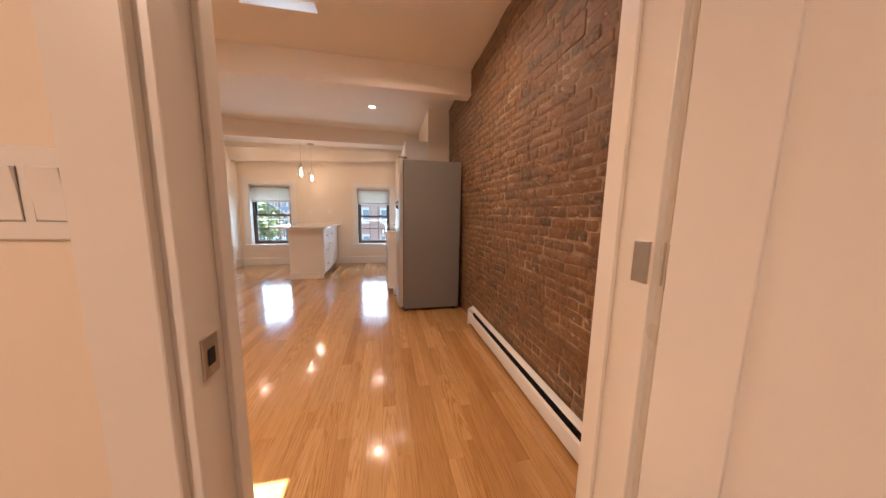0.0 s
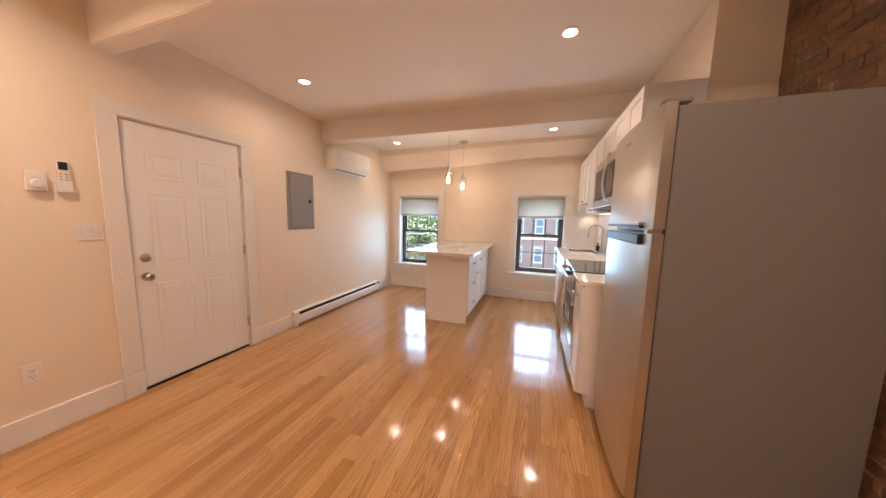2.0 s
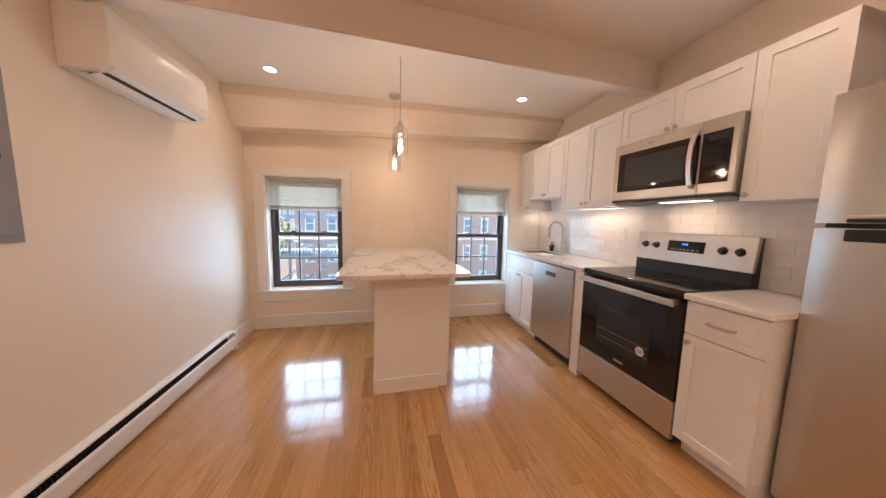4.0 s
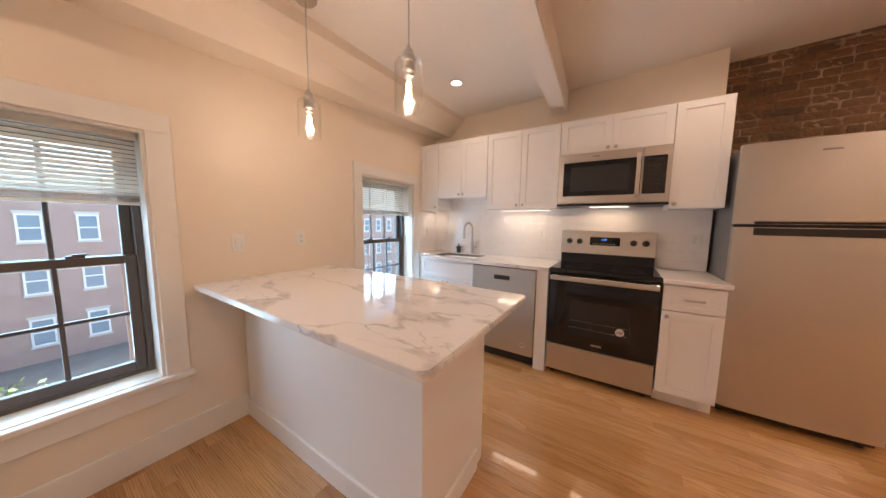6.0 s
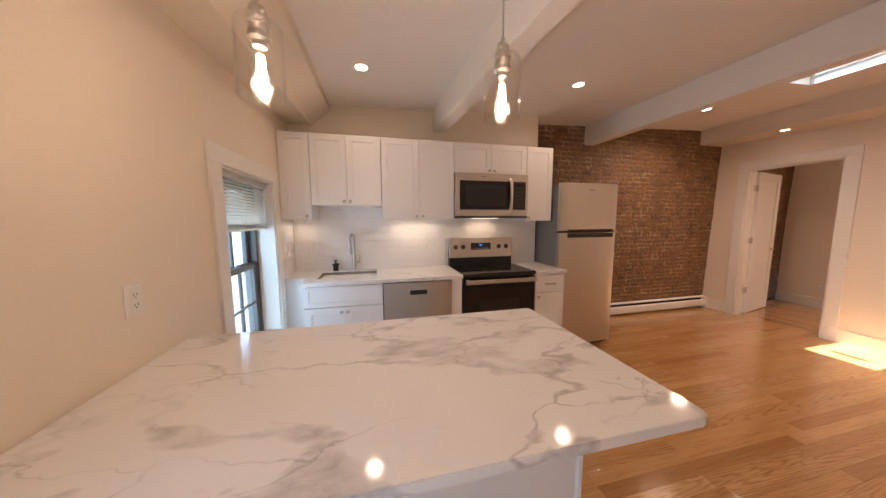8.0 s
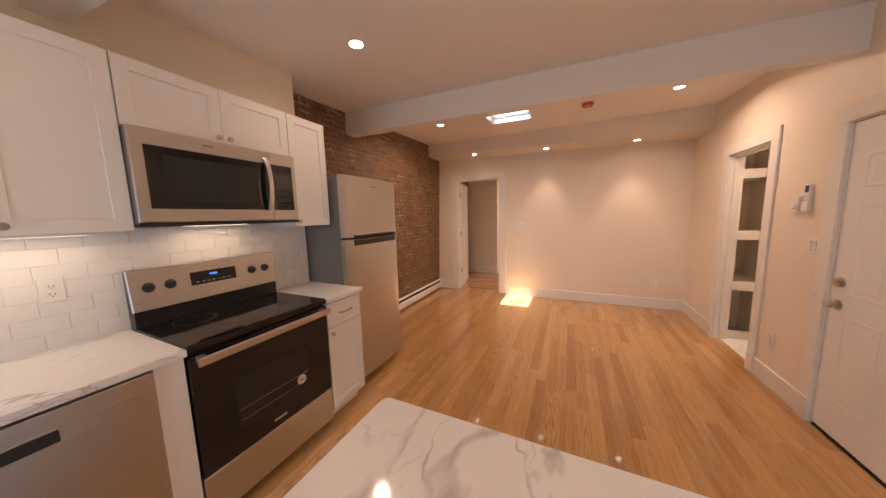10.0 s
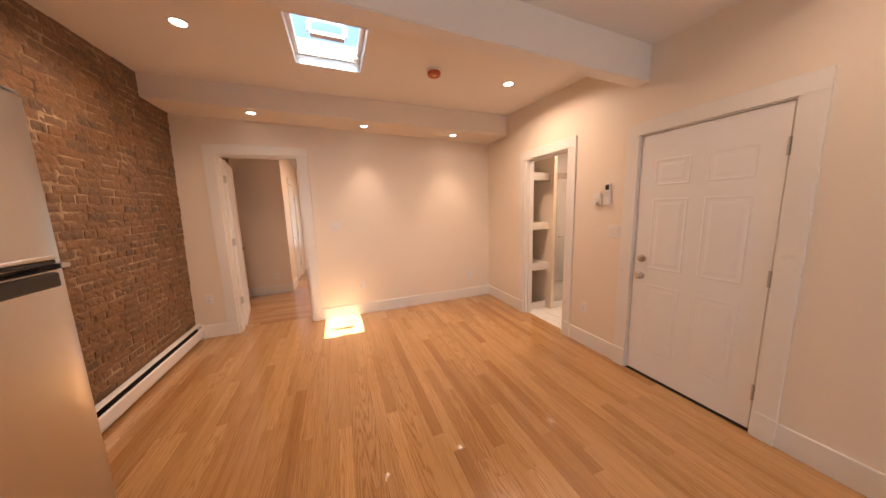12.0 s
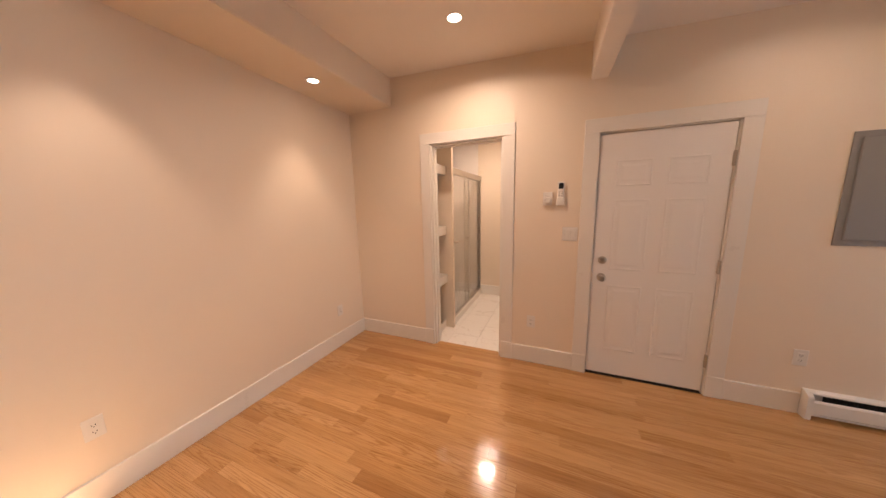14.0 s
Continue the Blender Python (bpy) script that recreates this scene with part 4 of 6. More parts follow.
part("sticker", moved(lathe([(0.0, 0.0012), (0.026, 0.0012), (0.026, 0)], Matrix.Translation((0.53, 0.2, 0)), 20), Mw), M_STICK, dd, "round paper sticker")
for v in (0.193, 0.2, 0.207):
    part("print", moved(boxes((0.514, 0.546, v, v + 0.003, 0.0013, 0.0017)), Mw), M_BARS, dd)

# range
SY_0, SY_1 = 4.722, 5.49
rg = thing("range", (0.95, 5.1, 0), "stainless steel and black glass electric range", "range")
RW = SY_1 - SY_0
Mr = face_x(0.665, SY_1, 0.0, -1)
part("body", boxes((0.69, 1.245, SY_0, SY_1, 0.03, 0.925), bevel=0.003), M_BLACKP, rg)
for x in (0.74, 1.2):
    for y in (SY_0 + 0.05, SY_1 - 0.05):
        part("foot", lathe([(0.0, 0), (0.016, 0), (0.016, 0.03), (0.0, 0.03)], Matrix.Translation((x, y, 0)), 12), M_BLACKP, rg)
ct = part("cooktop", boxes((0.655, 1.19, SY_0 - 0.002, SY_1 + 0.002, 0.925, 0.962), bevel=0.006, seg=2), M_GLASSB, rg, "black glass cooktop")
for x, y, r in ((0.82, 4.93, 0.105), (0.82, 5.29, 0.085), (1.05, 4.93, 0.075), (1.05, 5.29, 0.095)):
    part("burner_ring", lathe([(r - 0.002, 0.0006), (r, 0.0006)], Matrix.Translation((x, y, 0.962)), 40), M_FRSIDE, ct)
dr = part("drawer", moved(boxes((0, RW, 0.055, 0.288, -0.03, 0.0), bevel=0.004), Mr), M_STEEL, rg, "stainless steel drawer")
od = part("oven_door", moved(boxes((0, RW, 0.295, 0.905, -0.03, 0.004), bevel=0.005, seg=2), Mr), M_GLASSB, rg, "black glass oven door")
part("oven_window", moved(boxes((0.17, RW - 0.17, 0.41, 0.70, 0.0043, 0.0055)), Mr), M_BLACKP, od)
for v in (0.47, 0.53):
    part("rack_bar", moved(tube([(0.18, v, 0.0062), (RW - 0.18, v, 0.0062)], 0.001, 6), Mr), M_NICKEL, od)
part("handle", moved(merged(boxes((0.015, RW - 0.015, 0.868, 0.908, 0.05, 0.068), bevel=0.006, seg=2), boxes((0.03, 0.06, 0.874, 0.902, 0.0, 0.052), (RW - 0.06, RW - 0.03, 0.874, 0.902, 0.0, 0.052))), Mr), M_STEEL, od, "stainless steel bar handle")
part("sticker", moved(lathe([(0.0, 0.0072), (0.03, 0.0072), (0.03, 0.006)], Matrix.Translation((RW - 0.23, 0.495, 0)), 20), Mr), M_STICK, od, "round paper sticker")
for v in (0.485, 0.493, 0.501):
    part("print", moved(boxes((RW - 0.25, RW - 0.21, v, v + 0.0035, 0.0073, 0.0077)), Mr), M_BARS, od)
logo(od, Mr @ Matrix.Translation((RW / 2, 0.345, 0.0045)), 0.075, 0.014, M_NICKEL)
bg = part("backguard", prism([(1.175, 1.053), (1.20, 1.263), (1.245, 1.263), (1.245, 0.93), (1.175, 0.93)], "y", SY_0 + 0.004, SY_1 - 0.004, 0.004), M_BLACKP, rg)
tilt = math.degrees(math.atan2(0.025, 0.21))
Mb = Matrix.Translation((1.172, SY_1, 1.048)) @ pose(0, 0, 0, 0, tilt, 0) @ face_x(0, 0, 0, -1)
part("control_panel", moved(boxes((0.0, RW, 0.0, 0.222, -0.02, 0.006), bevel=0.003), Mb), M_STEEL, bg, "stainless steel control panel")
part("display", moved(boxes((0.255, 0.50, 0.085, 0.165, 0.0065, 0.008), bevel=0.001), Mb), M_GLASSB, bg, "black glass display")
part("clock_digits", moved(boxes((0.355, 0.363, 0.135, 0.147, 0.0082, 0.0086), (0.369, 0.377, 0.135, 0.147, 0.0082, 0.0086), (0.383, 0.391, 0.135, 0.147, 0.0082, 0.0086)), Mb), M_CLOCK, bg, "small blue digits")
part("print", moved(boxes(*[(0.28 + 0.028 * i, 0.296 + 0.028 * i, 0.10, 0.103, 0.0082, 0.0086) for i in range(7)]), Mb), M_PLASTIC, bg)
for u in (0.075, 0.165, RW - 0.165, RW - 0.075):
    part("knob", moved(lathe([(0.0, 0.034), (0.015, 0.034), (0.019, 0.028), (0.021, 0.008), (0.027, 0.006), (0.027, 0.006)], Matrix.Translation((u, 0.12, 0)), 20), Mb), M_BLACKP, bg, "black control knob", True)

# microwave
mw = thing("microwave", (1.05, 5.1, 1.5), "stainless steel over-the-range microwave with a black glass door", "microwave")
MWY0, MWY1, MZ0, MZ1 = 4.702, 5.502, 1.495, 1.946
MW = MWY1 - MWY0
part("body", boxes((0.903, XK, MWY0, MWY1, MZ0 + 0.012, MZ1), bevel=0.003), M_FRSIDE, mw)
part("vent_grille", boxes((0.90, XK, MWY0 + 0.01, MWY1 - 0.01, MZ0, MZ0 + 0.012)), M_BLACKP, mw)
Mm = face_x(0.88, MWY1, MZ0, -1)
HM = MZ1 - MZ0
fr = part("front", moved(boxes((0, MW * 0.775, 0.02, HM, -0.022, 0), bevel=0.004), Mm), M_STEEL, mw, "stainless steel door frame")
part("door_glass", moved(boxes((0.045, MW * 0.765, 0.085, HM - 0.075, 0.0003, 0.003), bevel=0.001), Mm), M_GLASSB, fr, "black glass door")
part("inner_window", moved(boxes((0.105, MW * 0.67, 0.125, HM - 0.115, 0.0032, 0.0042)), Mm), M_BLACKP, fr)
cp = part("control_side", moved(boxes((MW * 0.777, MW, 0.02, HM, -0.022, 0), bevel=0.004), Mm), M_STEEL, mw)
part("keypad", moved(boxes((MW * 0.782, MW - 0.03, 0.085, HM - 0.075, 0.0003, 0.003), bevel=0.001), Mm), M_GLASSB, cp, "black glass keypad")
part("display", moved(boxes((MW * 0.82, MW - 0.05, HM - 0.125, HM - 0.095, 0.0032, 0.0038)), Mm), M_BLACKP, cp)
for i in range(3):
    for k in range(6):
        u0, v0 = MW * 0.82 + 0.03 * i, 0.12 + 0.036 * k
        part("key_print", moved(boxes((u0, u0 + 0.014, v0, v0 + 0.004, 0.0032, 0.0036)), Mm), M_KEYPRINT, cp)
hv = [(0.06, 0.0), (0.08, 0.026), (0.15, 0.043), (HM / 2 + 0.01, 0.05), (HM - 0.13, 0.043), (HM - 0.06, 0.026), (HM - 0.04, 0.0)]
arc_h = [(w, v) for v, w in hv] + [(max(w - 0.011, 0.0), v + (0.012 if v < HM / 2 else -0.012)) for v, w in hv[::-1]]
part("handle", moved(prism([(v, w) for w, v in arc_h], "x", MW * 0.722, MW * 0.757, 0.0015), Mm), M_HANDLE, mw, "curved steel handle")
part("lower_rail", moved(boxes((0, MW, 0.0, 0.018, -0.03, -0.004)), Mm), M_BLACKP, mw)
logo(fr, Mm @ Matrix.Translation((MW * 0.37, HM - 0.035, 0.0002)), 0.05, 0.009, M_PANEL)

# refrigerator
FX, FY0, FY1, FZ = 0.775, 3.632, 4.36, 1.867
rf = thing("refrigerator", (1.17, 4.0, 0), "stainless steel top-freezer refrigerator with grey sides", "refrigerator")
part("cabinet", boxes((FX + 0.075, 1.555, FY0 + 0.008, FY1 - 0.008, 0.035, FZ - 0.012), bevel=0.006, seg=2), M_FRSIDE, rf, "grey painted steel cabinet")
part("base_grille", boxes((FX + 0.06, FX + 0.1, FY0 + 0.015, FY1 - 0.015, 0.03, 0.085)), M_BLACKP, rf)
for x in (FX + 0.1, 1.5):
    for y in (FY0 + 0.05, FY1 - 0.05):
        part("foot", lathe([(0.0, 0), (0.018, 0), (0.018, 0.036), (0.0, 0.036)], Matrix.Translation((x, y, 0)), 12), M_BLACKP, rf)


def bowed_door(z0, z1):
    """A door with a gently bowed front and rounded edges."""
    k = 16
    pts = [(FX + 0.068, FY0)]
    for i in range(k + 1):
        u = i / k
        x = FX + 0.016 * (2 * u - 1) ** 2
        if i in (0, k):
            x += 0.01
        pts.append((x, FY0 + (FY1 - FY0) * u))
    pts.append((FX + 0.068, FY1))
    return prism(pts, "z", z0, z1)


gk = part("gasket", boxes((FX + 0.068, FX + 0.0755, FY0 + 0.012, FY1 - 0.012, 0.1, FZ - 0.015)), M_BLACKP, rf)
fd = part("freezer_door", bowed_door(1.352, FZ), M_STEELV, rf, "brushed stainless steel door", True)
ld = part("lower_door", bowed_door(0.07, 1.332), M_STEELV, rf, "brushed stainless steel door", True)
part("handle", boxes((FX - 0.006, FX + 0.03, FY0 + 0.06, FY1 - 0.09, 1.354, 1.368), bevel=0.003), M_BLACKP, fd, "black recessed grip")
part("handle_trim", boxes((FX - 0.01, FX + 0.026, FY0 + 0.06, FY1 - 0.09, 1.3685, 1.382), bevel=0.003), M_STEEL, fd)
part("handle", boxes((FX - 0.008, FX + 0.03, FY0 + 0.06, FY1 - 0.09, 1.28, 1.328), bevel=0.006, seg=2), M_BLACKP, ld, "black recessed grip")
part("hinge_cover", boxes((FX + 0.02, FX + 0.12, FY0 + 0.01, FY0 + 0.06, FZ + 0.0005, FZ + 0.018), bevel=0.004), M_FRSIDE, rf)
part("middle_hinge", boxes((FX + 0.005, FX + 0.06, FY0 - 0.004, FY0 + 0.03, 1.334, 1.35), bevel=0.002), M_NICKEL, rf)
logo(fd, face_x(FX - 0.0005, (FY0 + FY1) / 2, FZ - 0.075, -1), 0.075, 0.012, M_PANEL)

# under-cabinet lights
for y0, y1, z in ((5.60, 6.12, ZU0), (6.93, 7.03, ZU0)):
    u = thing("under_cabinet_light", (1.1, (y0 + y1) / 2, z), "slim white strip light under a wall cabinet, on", "strip light", "under-cabinet lights")
    part("housing", boxes((1.06, 1.15, y0, y1, z - 0.012, z - 0.0005), bevel=0.002), M_PLASTIC, u)
    part("lens", boxes((1.07, 1.14, y0 + 0.01, y1 - 0.01, z - 0.0135, z - 0.0122)), M_UNDER, u, "glowing lens")
    la = new("lamp", bpy.data.lights.new("lamp", "AREA"))
    la.data.shape, la.data.size, la.data.size_y = "RECTANGLE", 0.06, y1 - y0
    la.data.energy, la.data.color = UNDER_W * (1.0 if y1 - y0 > 0.2 else 0.35), (1.0, 0.8, 0.58)
    la.matrix_world = Matrix.Translation((1.105, (y0 + y1) / 2, z - 0.02))
la = new("lamp", bpy.data.lights.new("lamp", "AREA"))
la.data.shape, la.data.size, la.data.size_y, la.data.energy, la.data.color = "RECTANGLE", 0.05, 0.3, 0.08, (1.0, 0.72, 0.45)
la.matrix_world = Matrix.Translation((1.1, 5.1, MZ0 - 0.015))
solo("hood_lamp", boxes((1.06, 1.14, 4.95, 5.25, MZ0 - 0.004, MZ0 - 0.0005)), M_UNDER, "small lamp lens under the microwave", "lamp")

# ---- island ----
IT = 0.957
isl = thing("island_cabinet", (-0.75, 6.3, 0), "white kitchen island cabinet with drawers, doors and base moulding", "island cabinet")
IX0, IX1, IY0 = -1.035, -0.46, 5.61
part("body", boxes((IX0, IX1 - 0.022, IY0, YW - 0.018, 0.1, IT - 0.03), bevel=0.001), M_CAB, isl)
part("plinth", boxes((IX0, IX1 - 0.09, IY0, YW - 0.018, 0.0, 0.1)), M_CAB, isl)
part("end_panel", boxes((IX0 - 0.004, IX1 - 0.018, IY0 - 0.018, IY0 - 0.0003, 0.0, IT - 0.031), bevel=0.0015), M_CAB, isl)
part("corner_post", boxes((IX0 - 0.009, IX0 + 0.006, IY0 - 0.021, IY0 - 0.003, 0.1, IT - 0.031), bevel=0.002), M_CAB, isl)
part("base_moulding", boxes((IX0 - 0.014, IX1 - 0.095, IY0 - 0.032, IY0 - 0.0185, 0.0, 0.118), bevel=0.003), M_CAB, isl)
part("base_moulding", boxes((IX0 - 0.0155, IX0 - 0.0003, IY0 - 0.033, YW - 0.018, 0.0, 0.118), bevel=0.003), M_CAB, isl)
Mi = face_x(IX1, IY0 + 0.01, 0.0, 1)
hi = IT - 0.045
for v0, v1 in ((0.105, 0.375), (0.375, 0.645), (0.645, hi)):
    dr = part("drawer", moved(slab_front(0.457, v1 - v0 - 0.003), Mi @ Matrix.Translation((0, v0, 0))), M_CAB, isl)
    part("handle", bar_pull(Mi, 0.23, (v0 + v1) / 2, 0.1), M_NICKEL, dr, "brushed nickel bar handle", True)
dr = part("drawer", moved(slab_front(0.457, hi - 0.648), Mi @ Matrix.Translation((0.46, 0.645, 0))), M_CAB, isl)
part("handle", bar_pull(Mi, 0.69, 0.775, 0.1), M_NICKEL, dr, "brushed nickel bar handle", True)
do = part("door", moved(shaker(0.457, 0.537), Mi @ Matrix.Translation((0.46, 0.105, 0))), M_CAB, isl)
part("knob", round_knob(Mi, 0.5, 0.6), M_NICKEL, do, "brushed nickel knob", True)
part("filler", moved(boxes((0.92, 1.425, 0.105, hi, -0.02, 0), bevel=0.001), Mi), M_CAB, isl)


def rounded_top(x0, x1, y0, y1, z0, z1, r):
    pts = [(x0, y1), (x0, y0 + r)]
    for cx, cy, a0 in ((x0 + r, y0 + r, 180), (x1 - r, y0 + r, 270)):
        pts += [(cx + r * math.cos(radians(a0 + 90 * k / 6)), cy + r * math.sin(radians(a0 + 90 * k / 6))) for k in range(7)]
    pts += [(x1, y1)]
    bm = prism(pts, "z", z0, z1)
    bmesh.ops.bevel(bm, geom=[e for e in bm.edges if abs(e.verts[0].co.z - e.verts[1].co.z) < 1e-4], offset=0.004, segments=2, affect="EDGES")
    return bm


solo("island_worktop", rounded_top(-1.28, -0.362, 5.403, YW - 0.002, IT - 0.03, IT, 0.03), M_MARBLE, "white quartz island top with grey veins and rounded corners", "worktop", smooth=True)


# ---- heaters, air conditioner, electric fittings ----
def baseboard_heater(x, out, y0, y1, label):
    """An electric convector along a wall of constant x; out: the way it faces."""
    h = thing("baseboard_heater", (x, (y0 + y1) / 2, 0), label, "heater", "baseboard heaters")

    def sec(pts):
        return [(x + out * p, z) for p, z in pts]
    L = y1 - y0
    part("back_plate", prism(sec([(0.001, 0.03), (0.012, 0.03), (0.012, 0.195), (0.001, 0.195)]), "y", y0 + 0.03, y1 - 0.03), M_HEAT, h)
    part("top_cover", prism(sec([(0.012, 0.194), (0.036, 0.189), (0.041, 0.183), (0.041, 0.175), (0.038, 0.175), (0.037, 0.182), (0.012, 0.188)]), "y", y0 + 0.02, y1 - 0.02), M_HEAT, h)
    part("front_panel", prism(sec([(0.058, 0.045), (0.066, 0.05), (0.067, 0.132), (0.058, 0.146), (0.054, 0.143), (0.063, 0.129), (0.062, 0.054), (0.056, 0.05)]), "y", y0 + 0.02, y1 - 0.02), M_HEAT, h)
    # heating fins, tall and near black: the slot's shade is in their colour
    part("slot_shade_fins", boxes(*[(min(x + out * 0.015, x + out * 0.05), max(x + out * 0.015, x + out * 0.05), y, y + 0.004, 0.055, 0.168) for y in [y0 + 0.1 + 0.02 * i for i in range(int((L - 0.2) / 0.02))]]), M_DARK, h)
    part("bottom_lip", prism(sec([(0.012, 0.03), (0.06, 0.03), (0.06, 0.042), (0.012, 0.042)]), "y", y0 + 0.02, y1 - 0.02), M_HEAT, h)
    for a, b in ((y0, y0 + 0.03), (y1 - 0.03, y1)):
        part("end_cap", prism(sec([(0.001, 0.0), (0.066, 0.0), (0.069, 0.006), (0.069, 0.16), (0.063, 0.174), (0.013, 0.197), (0.001, 0.197)]), "y", a, b, 0.002), M_HEAT, h)


baseboard_heater(XL, 1, 4.705, 6.6, "white electric baseboard heater along the cream wall")
baseboard_heater(brick_x(0.1) - 0.012, -1, 0.935, 3.17, "white electric baseboard heater along the brick wall")

ac = thing("air_conditioner", (XL, 5.7, 2.03), "white wall-mounted split air conditioner unit", "air conditioner")
A0, A1 = 5.31, 6.09
sec = [(XL + 0.001, 2.002), (XL + 0.001, 2.292), (XL + 0.15, 2.292), (XL + 0.19, 2.31), (XL + 0.205, 2.242), (XL + 0.207, 2.087), (XL + 0.19, 2.042), (XL + 0.15, 2.012)]
part("casing", prism(sec, "y", A0, A1, 0.006), M_PLASTIC, ac, "", True)
# solid near-black fill paints the shade inside the outlet
part("air_outlet_shade", prism([(XL + 0.075, 2.003), (XL + 0.152, 2.010), (XL + 0.152, 2.014), (XL + 0.075, 2.04)], "y", A0 + 0.05, A1 - 0.05), M_DARK, ac, "air outlet with its shade painted near black")
part("louvre", prism([(XL + 0.09, 1.993), (XL + 0.188, 2.033), (XL + 0.19, 2.039), (XL + 0.092, 2.000)], "y", A0 + 0.04, A1 - 0.04, 0.0015), M_PLASTIC, ac)
part("louvre", prism([(XL + 0.05, 1.993), (XL + 0.085, 1.993), (XL + 0.085, 1.999), (XL + 0.05, 1.999)], "y", A0 + 0.04, A1 - 0.04), M_PLASTIC, ac)
part("display_dot", boxes((XL + 0.2065, XL + 0.2085, A1 - 0.14, A1 - 0.1, 2.097, 2.0976)), M_PANEL, ac)

pb = thing("electrical_panel", (XL, 4.9, 1.2), "grey painted steel electrical panel set in the wall", "electrical panel")
part("flange", boxes((XL, XL + 0.008, 4.70, 5.10, 1.20, 1.888), bevel=0.002), M_PANEL, pb)
pd = part("door", boxes((XL + 0.0083, XL + 0.018, 4.735, 5.065, 1.235, 1.853), bevel=0.003), M_PANEL, pb)
part("latch", boxes((XL + 0.0183, XL + 0.024, 5.0, 5.045, 1.53, 1.575), bevel=0.002), M_BLACKP, pd, "black latch")
part("hinge", boxes((XL + 0.0085, XL + 0.021, 4.738, 4.744, 1.30, 1.36), (XL + 0.0085, XL + 0.021, 4.738, 4.744, 1.72, 1.78)), M_PANEL, pd)


def plate(M, kind, label, gangs=1):
    """A wall plate with outlets, rocker switches or both; local u, v, w at its centre."""
    w = 0.074 + 0.046 * (gangs - 1)
    o = thing("power_outlet" if kind == "outlet" else "light_switch", M.translation, label, "outlet" if kind == "outlet" else "light switch", "outlets" if kind == "outlet" else "switches")
    part("wall_plate", moved(boxes((-w / 2, w / 2, -0.0585, 0.0585, 0.0003, 0.006), bevel=0.0025), M), M_PLASTIC, o)
    for i in range(gangs):
        u = (i - (gangs - 1) / 2) * 0.046
        if kind == "outlet":
            part("insert", moved(boxes((u - 0.0165, u + 0.0165, -0.034, 0.034, 0.006, 0.0085), bevel=0.001), M), M_PLASTIC, o)
            for v in (-0.018, 0.018):
                # raised near-black marks paint the shade in the slots
                part("socket_slot_shade", moved(boxes((u - 0.008, u - 0.0055, v - 0.004, v + 0.005, 0.0086, 0.009), (u + 0.0055, u + 0.008, v - 0.004, v + 0.005, 0.0086, 0.009), (u - 0.002, u + 0.002, v - 0.012, v - 0.008, 0.0086, 0.009)), M), M_DARK, o)
        else:
            part("rocker", moved(prism([(-0.033, 0.006), (0.033, 0.006), (0.033, 0.012), (0.0, 0.0085), (-0.033, 0.0075)], "x", u - 0.0165, u + 0.0165, 0.0008), M), M_PLASTIC, o)
            # raised grey strips paint the shade in the gap round the rocker
            part("rocker_gap_shade", moved(boxes((u - 0.0175, u - 0.0168, -0.034, 0.034, 0.0062, 0.0068), (u + 0.0168, u + 0.0175, -0.034, 0.034, 0.0062, 0.0068), (u - 0.0175, u + 0.0175, -0.0347, -0.034, 0.0062, 0.0068)), M), M_PANEL, o)


wo, ws = "white plastic wall outlet", "white plastic rocker light switch"
plate(face_x(XL, 3.182, 1.24, 1), "switch", ws + " plate with two rockers", 2)
plate(face_x(XL, 2.89, 0.408, 1), "outlet", wo + " on the cream wall")
plate(face_x(XL, 4.668, 0.415, 1), "outlet", wo + " above the heater's end")
plate(face_y(YN, -0.06, 1.303, 1), "switch", ws + " plate with two rockers", 2)
plate(face_y(YN, -0.345, 0.42, 1), "outlet", wo + " beside the sunlit patch")
plate(face_y(YN, -2.08, 0.395, 1), "outlet", wo + " low on the wall")
plate(face_y(YN, 1.445, 0.485, 1), "outlet", wo + " beside the bedroom casing")
plate(face_y(YW, -1.04, 1.191, -1), "switch", ws + " above the island")
plate(face_y(YW, -0.622, 1.203, -1), "outlet", wo + " above the island")
plate(face_x(XK - 0.007, 6.91, 1.22, -1), "outlet", wo + " on the tile backsplash")
plate(face_x(XK - 0.007, 5.705, 1.225, -1), "outlet", wo + " on the tile backsplash")
plate(face_x(XK - 0.007, 4.467, 1.215, -1), "outlet", wo + " on the tile backsplash")
plate(face_y(YW - 0.007, 1.06, 1.2, -1), "switch", ws + " on the tiled return")
plate(face_y(YNB, 0.19, 1.262, -1), "switch", ws + " plate beside the bedroom door", 2)
plate(face_y(-0.84, 1.06, 0.33, 1), "outlet", wo + " in the hall")

th = thing("thermostat", (XL, 2.995, 1.54), "small white wall thermostat with a dial", "thermostat")
Mt = face_x(XL, 2.995, 1.54, 1)
part("housing", moved(boxes((-0.037, 0.037, -0.056, 0.056, 0.0003, 0.026), bevel=0.004, seg=2), Mt), M_PLASTIC, th)
part("dial", moved(lathe([(0.0, 0.037), (0.02, 0.037), (0.024, 0.033), (0.025, 0.026)], Matrix.Translation((0.002, -0.014, 0)), 24), Mt), M_PLASTIC, th, "", True)
part("dial_mark", moved(boxes((-0.012, 0.016, 0.022, 0.024, 0.0262, 0.0266)), Mt), M_PANEL, th)
rm = thing("remote_control", (XL, 3.098, 1.58), "white remote control in a wall holder", "remote control")
Mt = face_x(XL, 3.098, 1.58, 1)
part("holder", moved(boxes((-0.031, 0.031, -0.097, -0.03, 0.0003, 0.028), bevel=0.004, seg=2), Mt), M_PLASTIC, rm)
